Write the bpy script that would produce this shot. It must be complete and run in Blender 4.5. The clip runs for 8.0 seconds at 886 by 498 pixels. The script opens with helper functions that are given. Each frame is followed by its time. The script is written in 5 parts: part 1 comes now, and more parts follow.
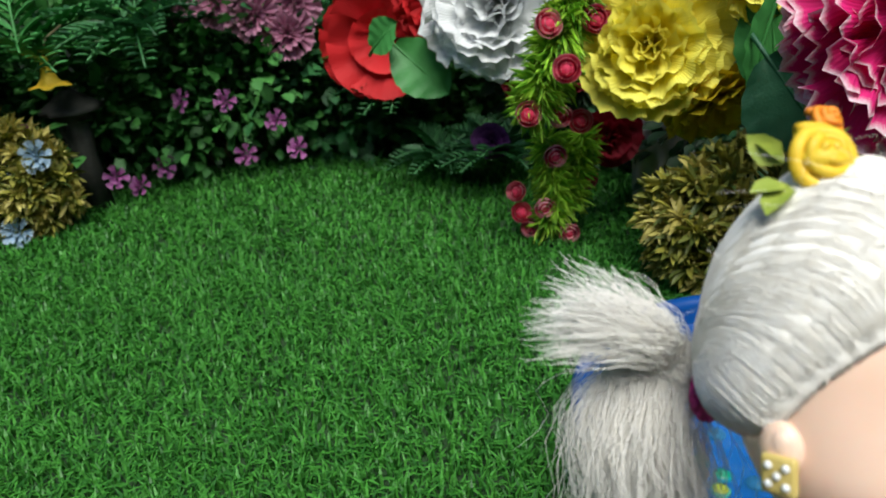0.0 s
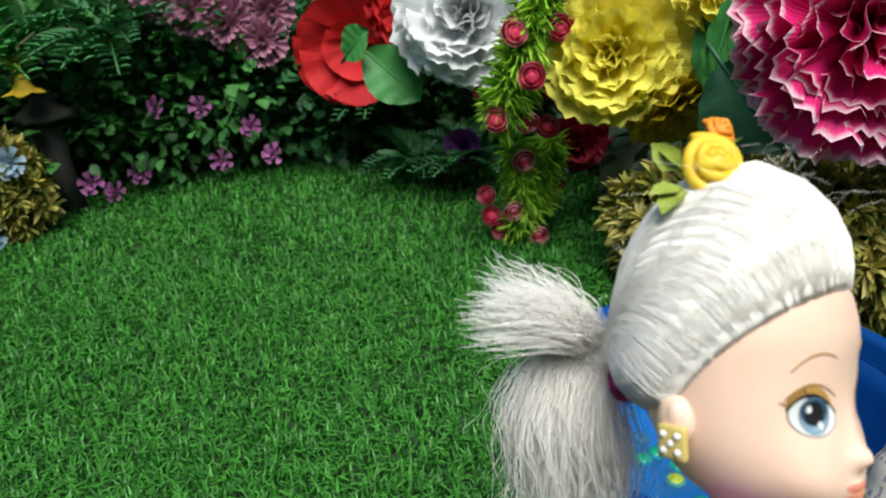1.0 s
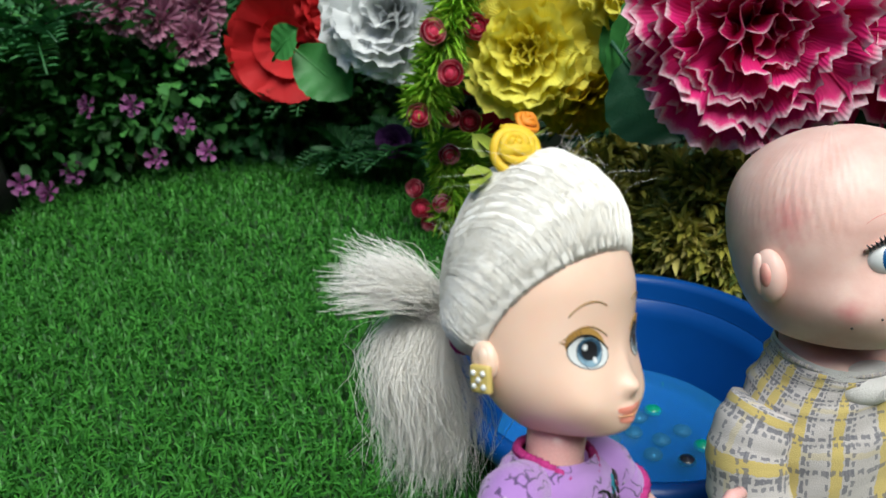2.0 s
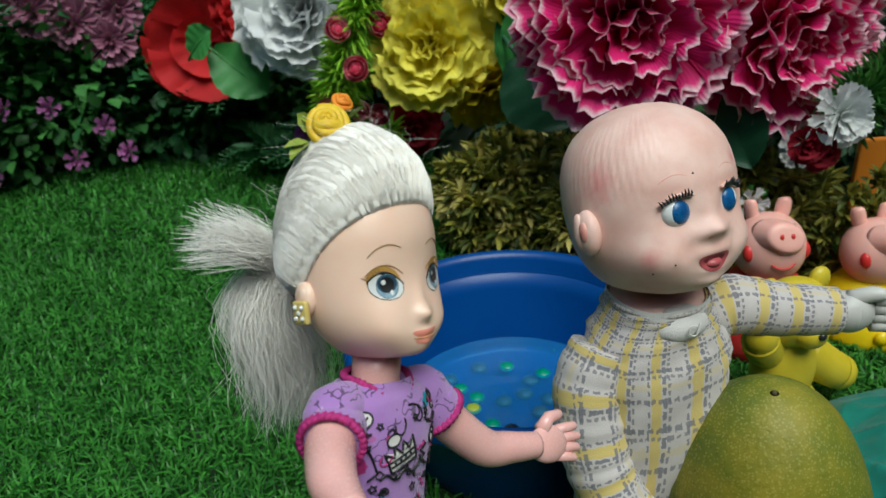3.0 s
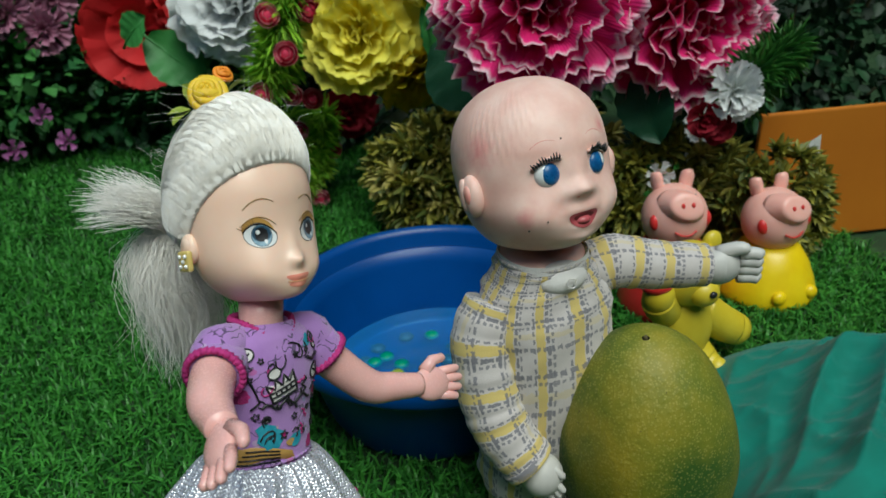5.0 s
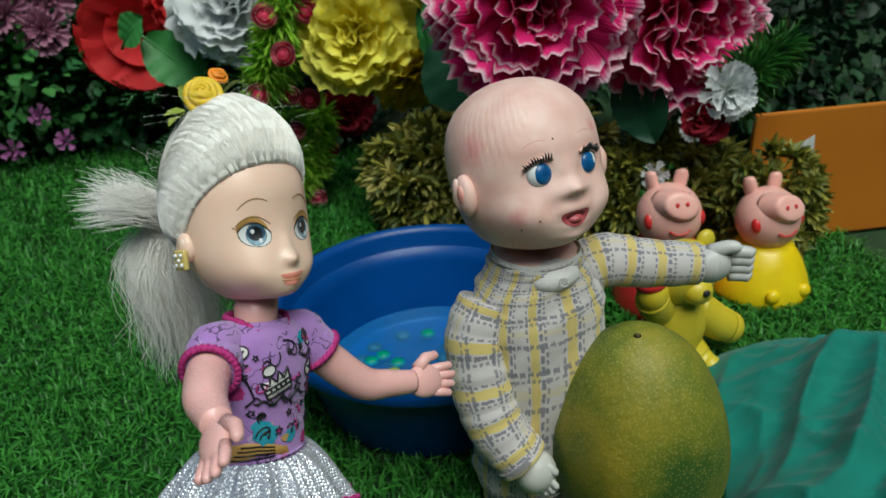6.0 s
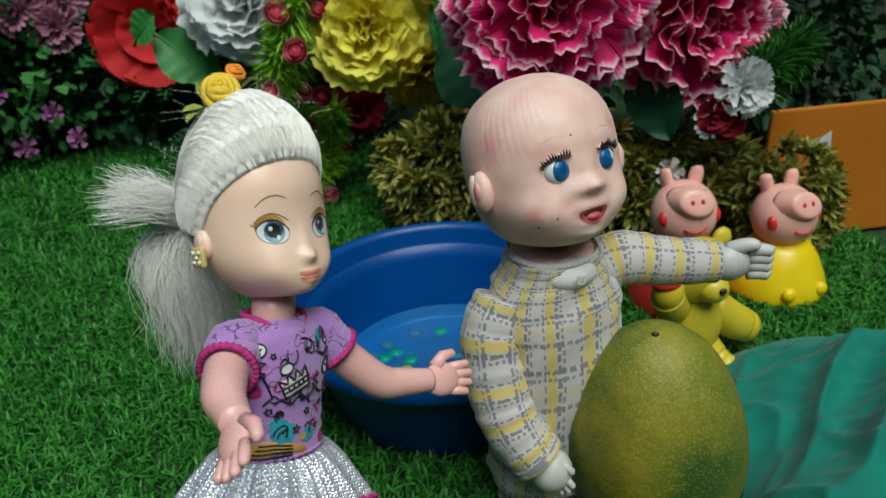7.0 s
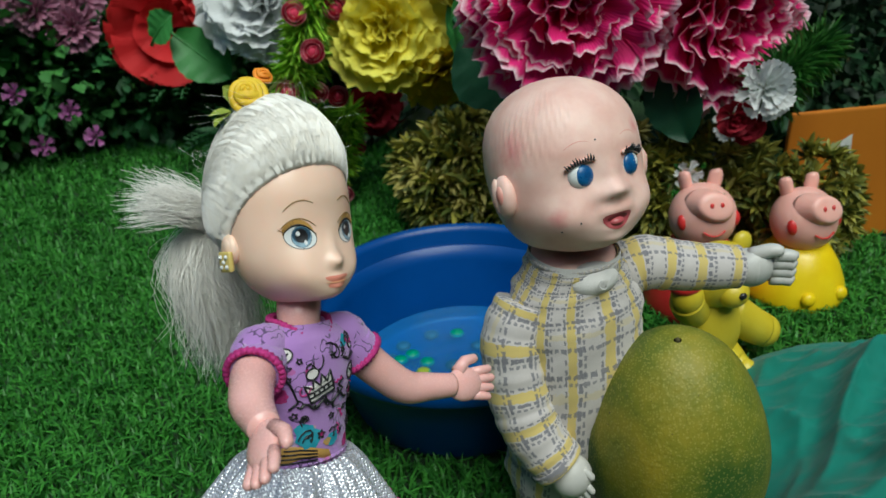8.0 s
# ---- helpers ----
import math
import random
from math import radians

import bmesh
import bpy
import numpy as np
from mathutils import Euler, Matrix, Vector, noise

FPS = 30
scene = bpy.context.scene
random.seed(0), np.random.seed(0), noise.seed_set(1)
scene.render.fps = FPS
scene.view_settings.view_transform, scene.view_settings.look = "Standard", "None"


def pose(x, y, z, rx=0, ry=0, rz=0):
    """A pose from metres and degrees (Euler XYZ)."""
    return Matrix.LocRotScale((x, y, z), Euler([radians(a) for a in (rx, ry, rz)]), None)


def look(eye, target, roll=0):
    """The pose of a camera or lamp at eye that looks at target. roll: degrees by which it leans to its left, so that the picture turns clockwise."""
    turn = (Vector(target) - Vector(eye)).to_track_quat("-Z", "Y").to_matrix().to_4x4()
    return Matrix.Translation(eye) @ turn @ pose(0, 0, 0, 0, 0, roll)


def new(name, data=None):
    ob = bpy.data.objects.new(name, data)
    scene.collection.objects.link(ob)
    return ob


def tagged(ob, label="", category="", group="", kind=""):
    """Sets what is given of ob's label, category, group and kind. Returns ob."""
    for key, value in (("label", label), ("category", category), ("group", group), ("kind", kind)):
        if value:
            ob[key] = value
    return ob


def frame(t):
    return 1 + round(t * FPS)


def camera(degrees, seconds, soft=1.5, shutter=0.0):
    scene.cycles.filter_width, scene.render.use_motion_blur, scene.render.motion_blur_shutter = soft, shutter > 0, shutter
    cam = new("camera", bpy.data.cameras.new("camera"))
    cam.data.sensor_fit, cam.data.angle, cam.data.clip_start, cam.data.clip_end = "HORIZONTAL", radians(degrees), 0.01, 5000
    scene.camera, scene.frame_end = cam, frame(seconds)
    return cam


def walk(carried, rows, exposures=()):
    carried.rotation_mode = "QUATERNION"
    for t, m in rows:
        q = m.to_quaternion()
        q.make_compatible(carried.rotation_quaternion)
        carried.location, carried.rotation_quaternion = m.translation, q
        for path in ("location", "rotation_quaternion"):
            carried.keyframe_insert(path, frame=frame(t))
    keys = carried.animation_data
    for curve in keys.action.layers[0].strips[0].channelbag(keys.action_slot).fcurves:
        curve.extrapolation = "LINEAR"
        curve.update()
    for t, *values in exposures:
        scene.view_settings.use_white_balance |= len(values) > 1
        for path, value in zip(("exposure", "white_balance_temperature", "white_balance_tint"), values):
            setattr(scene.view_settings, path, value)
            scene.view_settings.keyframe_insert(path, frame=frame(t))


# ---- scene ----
cam = camera(63.0, 8.0)
cam.data.dof.use_dof, cam.data.dof.focus_distance, cam.data.dof.aperture_fstop = True, 0.3, 21.0
PATH = [
    (0, (0.133, 0.101, 0.338), (0.021, 1.905, -0.518), -4.4),
    (0.5, (0.137, 0.094, 0.34), (0.052, 1.905, -0.505), -4.4),
    (1, (0.143, 0.086, 0.343), (0.085, 1.896, -0.506), -4.1),
    (2.5, (0.186, 0.036, 0.351), (0.329, 1.829, -0.524), -3.7),
    (3, (0.202, 0.014, 0.352), (0.41, 1.798, -0.528), -3.8),
    (3.5, (0.213, 0.001, 0.352), (0.468, 1.774, -0.538), -3.8),
    (4, (0.221, -0.01, 0.352), (0.496, 1.755, -0.549), -3.8),
    (4.5, (0.225, -0.017, 0.351), (0.525, 1.739, -0.558), -3.6),
    (6, (0.229, -0.026, 0.353), (0.538, 1.727, -0.559), -3.7),
    (6.5, (0.227, -0.023, 0.352), (0.522, 1.731, -0.563), -3.8),
    (7, (0.226, -0.023, 0.352), (0.51, 1.732, -0.565), -4.0),
    (7.5, (0.223, -0.02, 0.35), (0.467, 1.74, -0.569), -4.7),
    (8, (0.221, -0.02, 0.354), (0.477, 1.738, -0.564), -4.0),
]
walk(cam, [(t, look(eye, target, roll)) for t, eye, target, roll in PATH],
     exposures=[(0, 0.6, 6400, 4), (1.0, 0.7, 6400, 4), (2.5, 0.2, 6250, 0), (3.5, -0.05, 6200, -5), (6.5, -0.07, 6200, -5), (8, 0.0, 6200, -5)])

# ---- light ----
world = bpy.data.worlds.new("world")
scene.world = world
world.use_nodes = True
wn = world.node_tree
sky = wn.nodes.new("ShaderNodeTexSky")
sky.sky_type, sky.sun_disc = "NISHITA", False
sky.sun_elevation, sky.sun_rotation = radians(63.5), radians(168)
wn.nodes["Background"].inputs[1].default_value = 0.1
wn.links.new(sky.outputs[0], wn.nodes["Background"].inputs[0])
sun = new("sun", bpy.data.lights.new("sun", "SUN"))
sun.data.energy, sun.data.angle, sun.data.color = 3.1, radians(38), (1.0, 0.96, 0.9)
sun.matrix_world = look((0.2, -0.95, 1.95), (0, 0, 0))


# ---- materials ----
def node_mat(name):
    m = bpy.data.materials.new(name)
    m.use_nodes = True
    t = m.node_tree
    return m, t, t.nodes["Principled BSDF"]


def ramp(t, stops, fac, mode="LINEAR"):
    r = t.nodes.new("ShaderNodeValToRGB")
    r.color_ramp.interpolation = mode
    while len(r.color_ramp.elements) < len(stops):
        r.color_ramp.elements.new(0.5)
    for e, (p, c) in zip(r.color_ramp.elements, stops):
        e.position, e.color = p, (*c, 1)
    t.links.new(fac, r.inputs[0])
    return r.outputs[0]


def coords(t, kind="Object"):
    return t.nodes.new("ShaderNodeTexCoord").outputs[kind]


def noise_tex(t, scale, detail=4, rough=0.55, vec=None):
    n = t.nodes.new("ShaderNodeTexNoise")
    n.inputs["Scale"].default_value, n.inputs["Detail"].default_value, n.inputs["Roughness"].default_value = scale, detail, rough
    t.links.new(vec if vec else coords(t), n.inputs["Vector"])
    return n.outputs["Fac"]


def mixed(t, a, b, fac, mode="MIX"):
    n = t.nodes.new("ShaderNodeMix")
    n.data_type, n.blend_type = "RGBA", mode
    for socket, v in ((n.inputs[6], a), (n.inputs[7], b), (n.inputs[0], fac)):
        if isinstance(v, bpy.types.NodeSocket):
            t.links.new(v, socket)
        else:
            socket.default_value = (*v, 1) if isinstance(v, tuple) else v
    return n.outputs[2]


def bumped(t, bsdf, height, strength=0.3, distance=0.001):
    b = t.nodes.new("ShaderNodeBump")
    b.inputs["Strength"].default_value, b.inputs["Distance"].default_value = strength, distance
    t.links.new(height, b.inputs["Height"])
    t.links.new(b.outputs[0], bsdf.inputs["Normal"])


def calc(t, op, a, b=0.0):
    n = t.nodes.new("ShaderNodeMath")
    n.operation = op
    for s, v in zip(n.inputs, (a, b)):
        if isinstance(v, bpy.types.NodeSocket):
            t.links.new(v, s)
        else:
            s.default_value = v
    return n.outputs[0]


def plain(name, low, high, rough=0.5, scale=60, grain=900, bump=0.15, dist=0.0006, sheen=0.0, sss=0.0, coat=0.0, spec=0.5):
    """Two-scale surface: broad tint changes and a fine grain in the relief."""
    m, t, b = node_mat(name)
    broad = noise_tex(t, scale)
    fine = noise_tex(t, grain, 3)
    t.links.new(ramp(t, [(0.3, low), (0.7, high)], broad), b.inputs["Base Color"])
    t.links.new(ramp(t, [(0.3, (rough * 0.85,) * 3), (0.7, (min(1, rough * 1.15),) * 3)], fine), b.inputs["Roughness"])
    b.inputs["Sheen Weight"].default_value = sheen
    b.inputs["Coat Weight"].default_value = coat
    b.inputs["Specular IOR Level"].default_value = spec
    if sss:
        b.inputs["Subsurface Weight"].default_value = sss
        b.inputs["Subsurface Radius"].default_value = (1.0, 0.45, 0.3)
        b.inputs["Subsurface Scale"].default_value = 0.003
    bumped(t, b, fine, bump, dist)
    return m


def leafy(name, dark, light, rough=0.55, trans=0.15):
    """Leaf colour varies from leaf to leaf, with a little light through the blade."""
    m, t, b = node_mat(name)
    g = t.nodes.new("ShaderNodeNewGeometry").outputs["Random Per Island"]
    col = ramp(t, [(0.0, dark), (0.75, light), (1.0, tuple(min(1, c * 1.3) for c in light))], g)
    col = mixed(t, col, dark, calc(t, "MULTIPLY", noise_tex(t, 90), 0.5))
    t.links.new(col, b.inputs["Base Color"])
    b.inputs["Roughness"].default_value = rough
    bumped(t, b, noise_tex(t, 700), 0.25, 0.0005)
    tr = t.nodes.new("ShaderNodeBsdfTranslucent")
    t.links.new(col, tr.inputs[0])
    mx = t.nodes.new("ShaderNodeMixShader")
    mx.inputs[0].default_value = trans
    t.links.new(b.outputs[0], mx.inputs[1])
    t.links.new(tr.outputs[0], mx.inputs[2])
    t.links.new(mx.outputs[0], t.nodes["Material Output"].inputs[0])
    return m


def petal_mat(name, stops, rough=0.6, trans=0.25):
    """Dyed cloth petal: colour runs from base to tip along the UV's v."""
    m, t, b = node_mat(name)
    uv = t.nodes.new("ShaderNodeSeparateXYZ")
    t.links.new(coords(t, "UV"), uv.inputs[0])
    wob = calc(t, "ADD", uv.outputs[1], calc(t, "MULTIPLY", calc(t, "SUBTRACT", noise_tex(t, 120), 0.5), 0.16))
    col = ramp(t, stops, wob)
    info = t.nodes.new("ShaderNodeObjectInfo").outputs["Random"]
    col = mixed(t, col, tuple(c * 0.55 for c in stops[0][1]), calc(t, "MULTIPLY", info, 0.18))
    t.links.new(col, b.inputs["Base Color"])
    b.inputs["Roughness"].default_value = rough
    b.inputs["Specular IOR Level"].default_value = 0.3
    w = t.nodes.new("ShaderNodeTexWave")
    w.inputs["Scale"].default_value, w.inputs["Distortion"].default_value = 9, 2.0
    t.links.new(coords(t, "UV"), w.inputs["Vector"])
    bumped(t, b, w.outputs["Fac"], 0.35, 0.0012)
    tr = t.nodes.new("ShaderNodeBsdfTranslucent")
    t.links.new(col, tr.inputs[0])
    mx = t.nodes.new("ShaderNodeMixShader")
    mx.inputs[0].default_value = trans
    t.links.new(b.outputs[0], mx.inputs[1])
    t.links.new(tr.outputs[0], mx.inputs[2])
    t.links.new(mx.outputs[0], t.nodes["Material Output"].inputs[0])
    return m


def plaid_mat(name, lead):
    """Off-white cotton, mustard stripes along the leading axis, dotted grey lines both ways, laid by UV."""
    m, t, b = node_mat(name)
    uv = t.nodes.new("ShaderNodeSeparateXYZ")
    t.links.new(coords(t, "UV"), uv.inputs[0])
    wob = calc(t, "MULTIPLY", calc(t, "SUBTRACT", noise_tex(t, 60), 0.5), 0.16)
    rag = calc(t, "MULTIPLY", calc(t, "SUBTRACT", noise_tex(t, 650, 2), 0.5), 0.09)

    def along(axis, reps):
        return calc(t, "ADD", calc(t, "MULTIPLY", uv.outputs[axis], reps), wob)

    def band(axis, reps, centre, half):
        f = calc(t, "FRACT", calc(t, "ADD", along(axis, reps), rag))
        return calc(t, "LESS_THAN", calc(t, "ABSOLUTE", calc(t, "SUBTRACT", f, centre)), half)

    def dotted(axis, centre, half, count, share, off=0.0):
        dash = calc(t, "LESS_THAN", calc(t, "FRACT", calc(t, "ADD", along(1 - axis, count), calc(t, "ADD", off, calc(t, "MULTIPLY", rag, 3.0)))), share)
        return calc(t, "MULTIPLY", band(axis, 1, centre, half), dash)
    side = 1 - lead
    col = mixed(t, (0.47, 0.43, 0.42), (0.6, 0.56, 0.55), noise_tex(t, 160))
    col = mixed(t, col, (0.62, 0.46, 0.07), calc(t, "MULTIPLY", band(lead, 1, 0.25, 0.13), 0.78))
    col = mixed(t, col, (0.6, 0.48, 0.16), calc(t, "MULTIPLY", band(side, 1, 0.6, 0.06), 0.35))
    for axis, c, h, n, share, off, k in ((lead, 0.47, 0.05, 5, 0.72, 0.0, 0.85), (lead, 0.6, 0.035, 7, 0.6, 0.3, 0.75), (lead, 0.05, 0.03, 6, 0.55, 0.1, 0.8),
                                         (side, 0.3, 0.04, 4, 0.7, 0.0, 0.8), (side, 0.42, 0.025, 6, 0.6, 0.2, 0.7), (side, 0.85, 0.035, 5, 0.65, 0.5, 0.75)):
        col = mixed(t, col, (0.15, 0.15, 0.18), calc(t, "MULTIPLY", dotted(axis, c, h, n, share, off), k))
    t.links.new(col, b.inputs["Base Color"])
    b.inputs["Roughness"].default_value = 0.9
    b.inputs["Sheen Weight"].default_value = 0.2
    bumped(t, b, noise_tex(t, 1600, 2), 0.5, 0.0005)
    return m


def print_mat(name):
    """Lilac jersey with scattered dark outlines and coloured blots, none of them a figure."""
    m, t, b = node_mat(name)
    v = coords(t)
    warp = t.nodes.new("ShaderNodeVectorMath")
    nz = t.nodes.new("ShaderNodeTexNoise")
    nz.inputs["Scale"].default_value = 140
    t.links.new(v, nz.inputs["Vector"])
    warp.operation = "MULTIPLY_ADD"
    t.links.new(nz.outputs["Color"], warp.inputs[0])
    warp.inputs[1].default_value = (0.009,) * 3
    t.links.new(v, warp.inputs[2])
    vo = t.nodes.new("ShaderNodeTexVoronoi")
    vo.inputs["Scale"].default_value = 110
    t.links.new(warp.outputs[0], vo.inputs["Vector"])
    sep = t.nodes.new("ShaderNodeSeparateColor")
    t.links.new(vo.outputs["Color"], sep.inputs[0])
    blot = ramp(t, [(0.0, (0.36, 0.17, 0.5)), (0.46, (0.42, 0.2, 0.55)), (0.52, (0.5, 0.04, 0.22)), (0.74, (0.03, 0.3, 0.42)),
                    (0.82, (0.62, 0.5, 0.62)), (0.9, (0.6, 0.45, 0.16)), (0.95, (0.36, 0.18, 0.5))], sep.outputs[0], "CONSTANT")
    lilac = mixed(t, (0.34, 0.16, 0.5), (0.46, 0.25, 0.6), noise_tex(t, 120))
    near = calc(t, "MULTIPLY", calc(t, "LESS_THAN", vo.outputs["Distance"], 0.2), 0.5)
    col = mixed(t, lilac, blot, near)
    swirl = t.nodes.new("ShaderNodeTexNoise")
    swirl.inputs["Scale"].default_value, swirl.inputs["Detail"].default_value = 190, 1
    t.links.new(v, swirl.inputs["Vector"])
    line = calc(t, "LESS_THAN", calc(t, "ABSOLUTE", calc(t, "SUBTRACT", swirl.outputs["Fac"], 0.52)), 0.026)
    ink = calc(t, "MULTIPLY", calc(t, "MULTIPLY", line, calc(t, "GREATER_THAN", noise_tex(t, 75, 1), 0.5)), 0.8)
    col = mixed(t, col, (0.035, 0.02, 0.07), ink)
    t.links.new(col, b.inputs["Base Color"])
    b.inputs["Roughness"].default_value = 0.8
    b.inputs["Sheen Weight"].default_value = 0.3
    knit = t.nodes.new("ShaderNodeTexWave")
    knit.inputs["Scale"].default_value, knit.inputs["Distortion"].default_value = 900, 1.0
    t.links.new(v, knit.inputs["Vector"])
    bumped(t, b, knit.outputs["Fac"], 0.35, 0.0004)
    return m


def foil_mat(name):
    """Silver lamé net: shiny flecks on grey mesh cloth."""
    m, t, b = node_mat(name)
    vo = t.nodes.new("ShaderNodeTexVoronoi")
    vo.inputs["Scale"].default_value = 760
    vo.inputs["Randomness"].default_value = 0.35
    t.links.new(coords(t), vo.inputs["Vector"])
    f = calc(t, "LESS_THAN", vo.outputs["Distance"], 0.5)
    t.links.new(mixed(t, (0.42, 0.43, 0.5), (0.9, 0.92, 0.97), f), b.inputs["Base Color"])
    t.links.new(calc(t, "MULTIPLY", f, 0.85), b.inputs["Metallic"])
    t.links.new(ramp(t, [(0.3, (0.22,) * 3), (0.7, (0.5,) * 3)], noise_tex(t, 300)), b.inputs["Roughness"])
    bumped(t, b, vo.outputs["Distance"], 0.8, 0.0006)
    return m


def papaya_mat(name):
    m, t, b = node_mat(name)
    broad = noise_tex(t, 16, 4)
    col = ramp(t, [(0.36, (0.04, 0.095, 0.01)), (0.5, (0.16, 0.175, 0.013)), (0.66, (0.33, 0.26, 0.02))], broad)
    spots = t.nodes.new("ShaderNodeTexVoronoi")
    spots.inputs["Scale"].default_value = 640
    t.links.new(coords(t), spots.inputs["Vector"])
    lent = calc(t, "MULTIPLY", calc(t, "LESS_THAN", spots.outputs["Distance"], 0.34), 0.3)
    col = mixed(t, col, (0.46, 0.41, 0.11), lent)
    scar = calc(t, "MULTIPLY", calc(t, "GREATER_THAN", noise_tex(t, 170, 5, 0.7), 0.69), 0.7)
    col = mixed(t, col, (0.05, 0.04, 0.015), scar)
    t.links.new(col, b.inputs["Base Color"])
    b.inputs["Roughness"].default_value = 0.58
    bumped(t, b, noise_tex(t, 300), 0.5, 0.0012)
    return m


def net_mat(name):
    m, t, b = node_mat(name)
    uv = coords(t, "UV")
    col = mixed(t, (0.0, 0.14, 0.1), (0.004, 0.25, 0.185), noise_tex(t, 60))
    t.links.new(col, b.inputs["Base Color"])
    b.inputs["Roughness"].default_value = 0.75
    b.inputs["Sheen Weight"].default_value = 0.15
    weave = t.nodes.new("ShaderNodeTexVoronoi")
    weave.inputs["Scale"].default_value = 900
    t.links.new(uv, weave.inputs["Vector"])
    bumped(t, b, weave.outputs["Distance"], 0.4, 0.0005)
    b.inputs["Alpha"].default_value = 0.8
    return m


def stain(m, centre, size, colour):
    """A soft rubbed-on blot on a painted surface."""
    t = m.node_tree
    b = t.nodes["Principled BSDF"]
    src = b.inputs["Base Color"].links[0].from_socket
    dist = t.nodes.new("ShaderNodeVectorMath")
    dist.operation = "DISTANCE"
    t.links.new(coords(t), dist.inputs[0])
    dist.inputs[1].default_value = centre
    wob = calc(t, "MULTIPLY", calc(t, "SUBTRACT", noise_tex(t, 220, 3), 0.5), size * 1.3)
    near = calc(t, "SUBTRACT", 1.0, calc(t, "MULTIPLY", calc(t, "ADD", dist.outputs["Value"], wob), 1 / size))
    f = calc(t, "MULTIPLY", calc(t, "MINIMUM", calc(t, "MAXIMUM", near, 0.0), 1.0), 0.7)
    t.links.new(mixed(t, src, colour, f), b.inputs["Base Color"])


GRASS = leafy("grass_blade", (0.02, 0.12, 0.014), (0.085, 0.33, 0.042), 0.5, 0.3)
SOIL = plain("turf_backing", (0.01, 0.035, 0.008), (0.02, 0.06, 0.015), 0.9, 30, 700, 0.6, 0.003)
HEDGE = leafy("hedge_leaf", (0.018, 0.085, 0.018), (0.075, 0.26, 0.05))
FERN = leafy("fern_leaf", (0.014, 0.075, 0.025), (0.05, 0.2, 0.055))
# near-black leaf green: the gloom behind the flowers is put into the colour
SHADED_LEAF = leafy("shaded_leaf_colour", (0.006, 0.03, 0.01), (0.02, 0.075, 0.025))
PINE = leafy("lime_needle", (0.14, 0.4, 0.02), (0.55, 0.84, 0.09), 0.5, 0.25)
PINEDARK = leafy("green_needle", (0.02, 0.1, 0.015), (0.08, 0.26, 0.04), 0.5, 0.25)
OLIVE = leafy("yellow_green_leaf", (0.06, 0.1, 0.018), (0.42, 0.38, 0.06), 0.55, 0.2)
SPRIG = leafy("pale_yellow_leaf", (0.35, 0.3, 0.06), (0.62, 0.55, 0.18), 0.55, 0.2)
STEM = plain("stem_bark", (0.05, 0.05, 0.02), (0.1, 0.08, 0.03), 0.8)
BIGLEAF = plain("cloth_leaf", (0.03, 0.15, 0.03), (0.06, 0.26, 0.06), 0.5, 30, 500, 0.4, 0.001)
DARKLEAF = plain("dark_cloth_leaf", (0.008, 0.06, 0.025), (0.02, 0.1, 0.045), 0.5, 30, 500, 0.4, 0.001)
PINK = petal_mat("magenta_petal", [(0.0, (0.3, 0.0, 0.05)), (0.5, (0.7, 0.004, 0.13)), (0.9, (0.85, 0.025, 0.24)), (0.985, (0.9, 0.66, 0.74))])
YELLOW = petal_mat("yellow_petal", [(0.0, (0.7, 0.45, 0.01)), (0.4, (0.95, 0.82, 0.04)), (0.95, (0.96, 0.9, 0.16))], trans=0.3)
# deeper yellow for the low flower, with its shade put into the petal colour
YELLOW_SHADED = petal_mat("shaded_yellow_petal", [(0.0, (0.45, 0.26, 0.008)), (0.6, (0.78, 0.58, 0.015)), (1.0, (0.85, 0.7, 0.04))], trans=0.15)
WHITE = petal_mat("white_petal", [(0.0, (0.5, 0.54, 0.5)), (0.5, (0.84, 0.86, 0.86)), (1.0, (0.88, 0.89, 0.9))])
RED = petal_mat("red_petal", [(0.0, (0.2, 0.0, 0.004)), (0.5, (0.58, 0.008, 0.014)), (1.0, (0.68, 0.02, 0.025))])
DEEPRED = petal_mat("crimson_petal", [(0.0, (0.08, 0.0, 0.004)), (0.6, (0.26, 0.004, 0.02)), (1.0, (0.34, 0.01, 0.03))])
ROSE = petal_mat("rose_petal", [(0.0, (0.6, 0.02, 0.07)), (0.55, (0.78, 0.06, 0.14)), (0.95, (0.86, 0.42, 0.48))])
MAUVE = petal_mat("mauve_petal", [(0.0, (0.2, 0.03, 0.16)), (0.6, (0.42, 0.12, 0.36)), (1.0, (0.52, 0.22, 0.46))])
DUSKY = petal_mat("dusky_pink_petal", [(0.0, (0.2, 0.05, 0.1)), (0.6, (0.42, 0.16, 0.26)), (1.0, (0.52, 0.26, 0.36))])
PALEBLUE = petal_mat("pale_blue_petal", [(0.0, (0.15, 0.25, 0.35)), (0.6, (0.3, 0.45, 0.6)), (1.0, (0.45, 0.58, 0.7))])
PURPLE = petal_mat("purple_petal", [(0.0, (0.06, 0.01, 0.08)), (0.6, (0.16, 0.04, 0.2)), (1.0, (0.24, 0.08, 0.3))])
TUB = plain("blue_plastic", (0.002, 0.042, 0.19), (0.004, 0.058, 0.25), 0.32, 12, 900, 0.05, 0.0004, 0, 0, 0, 0.3)
BEADG = plain("green_bead", (0.0, 0.22, 0.12), (0.02, 0.36, 0.2), 0.3)
BEADK = plain("black_bead", (0.006, 0.006, 0.01), (0.015, 0.015, 0.02), 0.3)
BEADB = plain("brown_bead", (0.06, 0.07, 0.08), (0.12, 0.12, 0.12), 0.3)
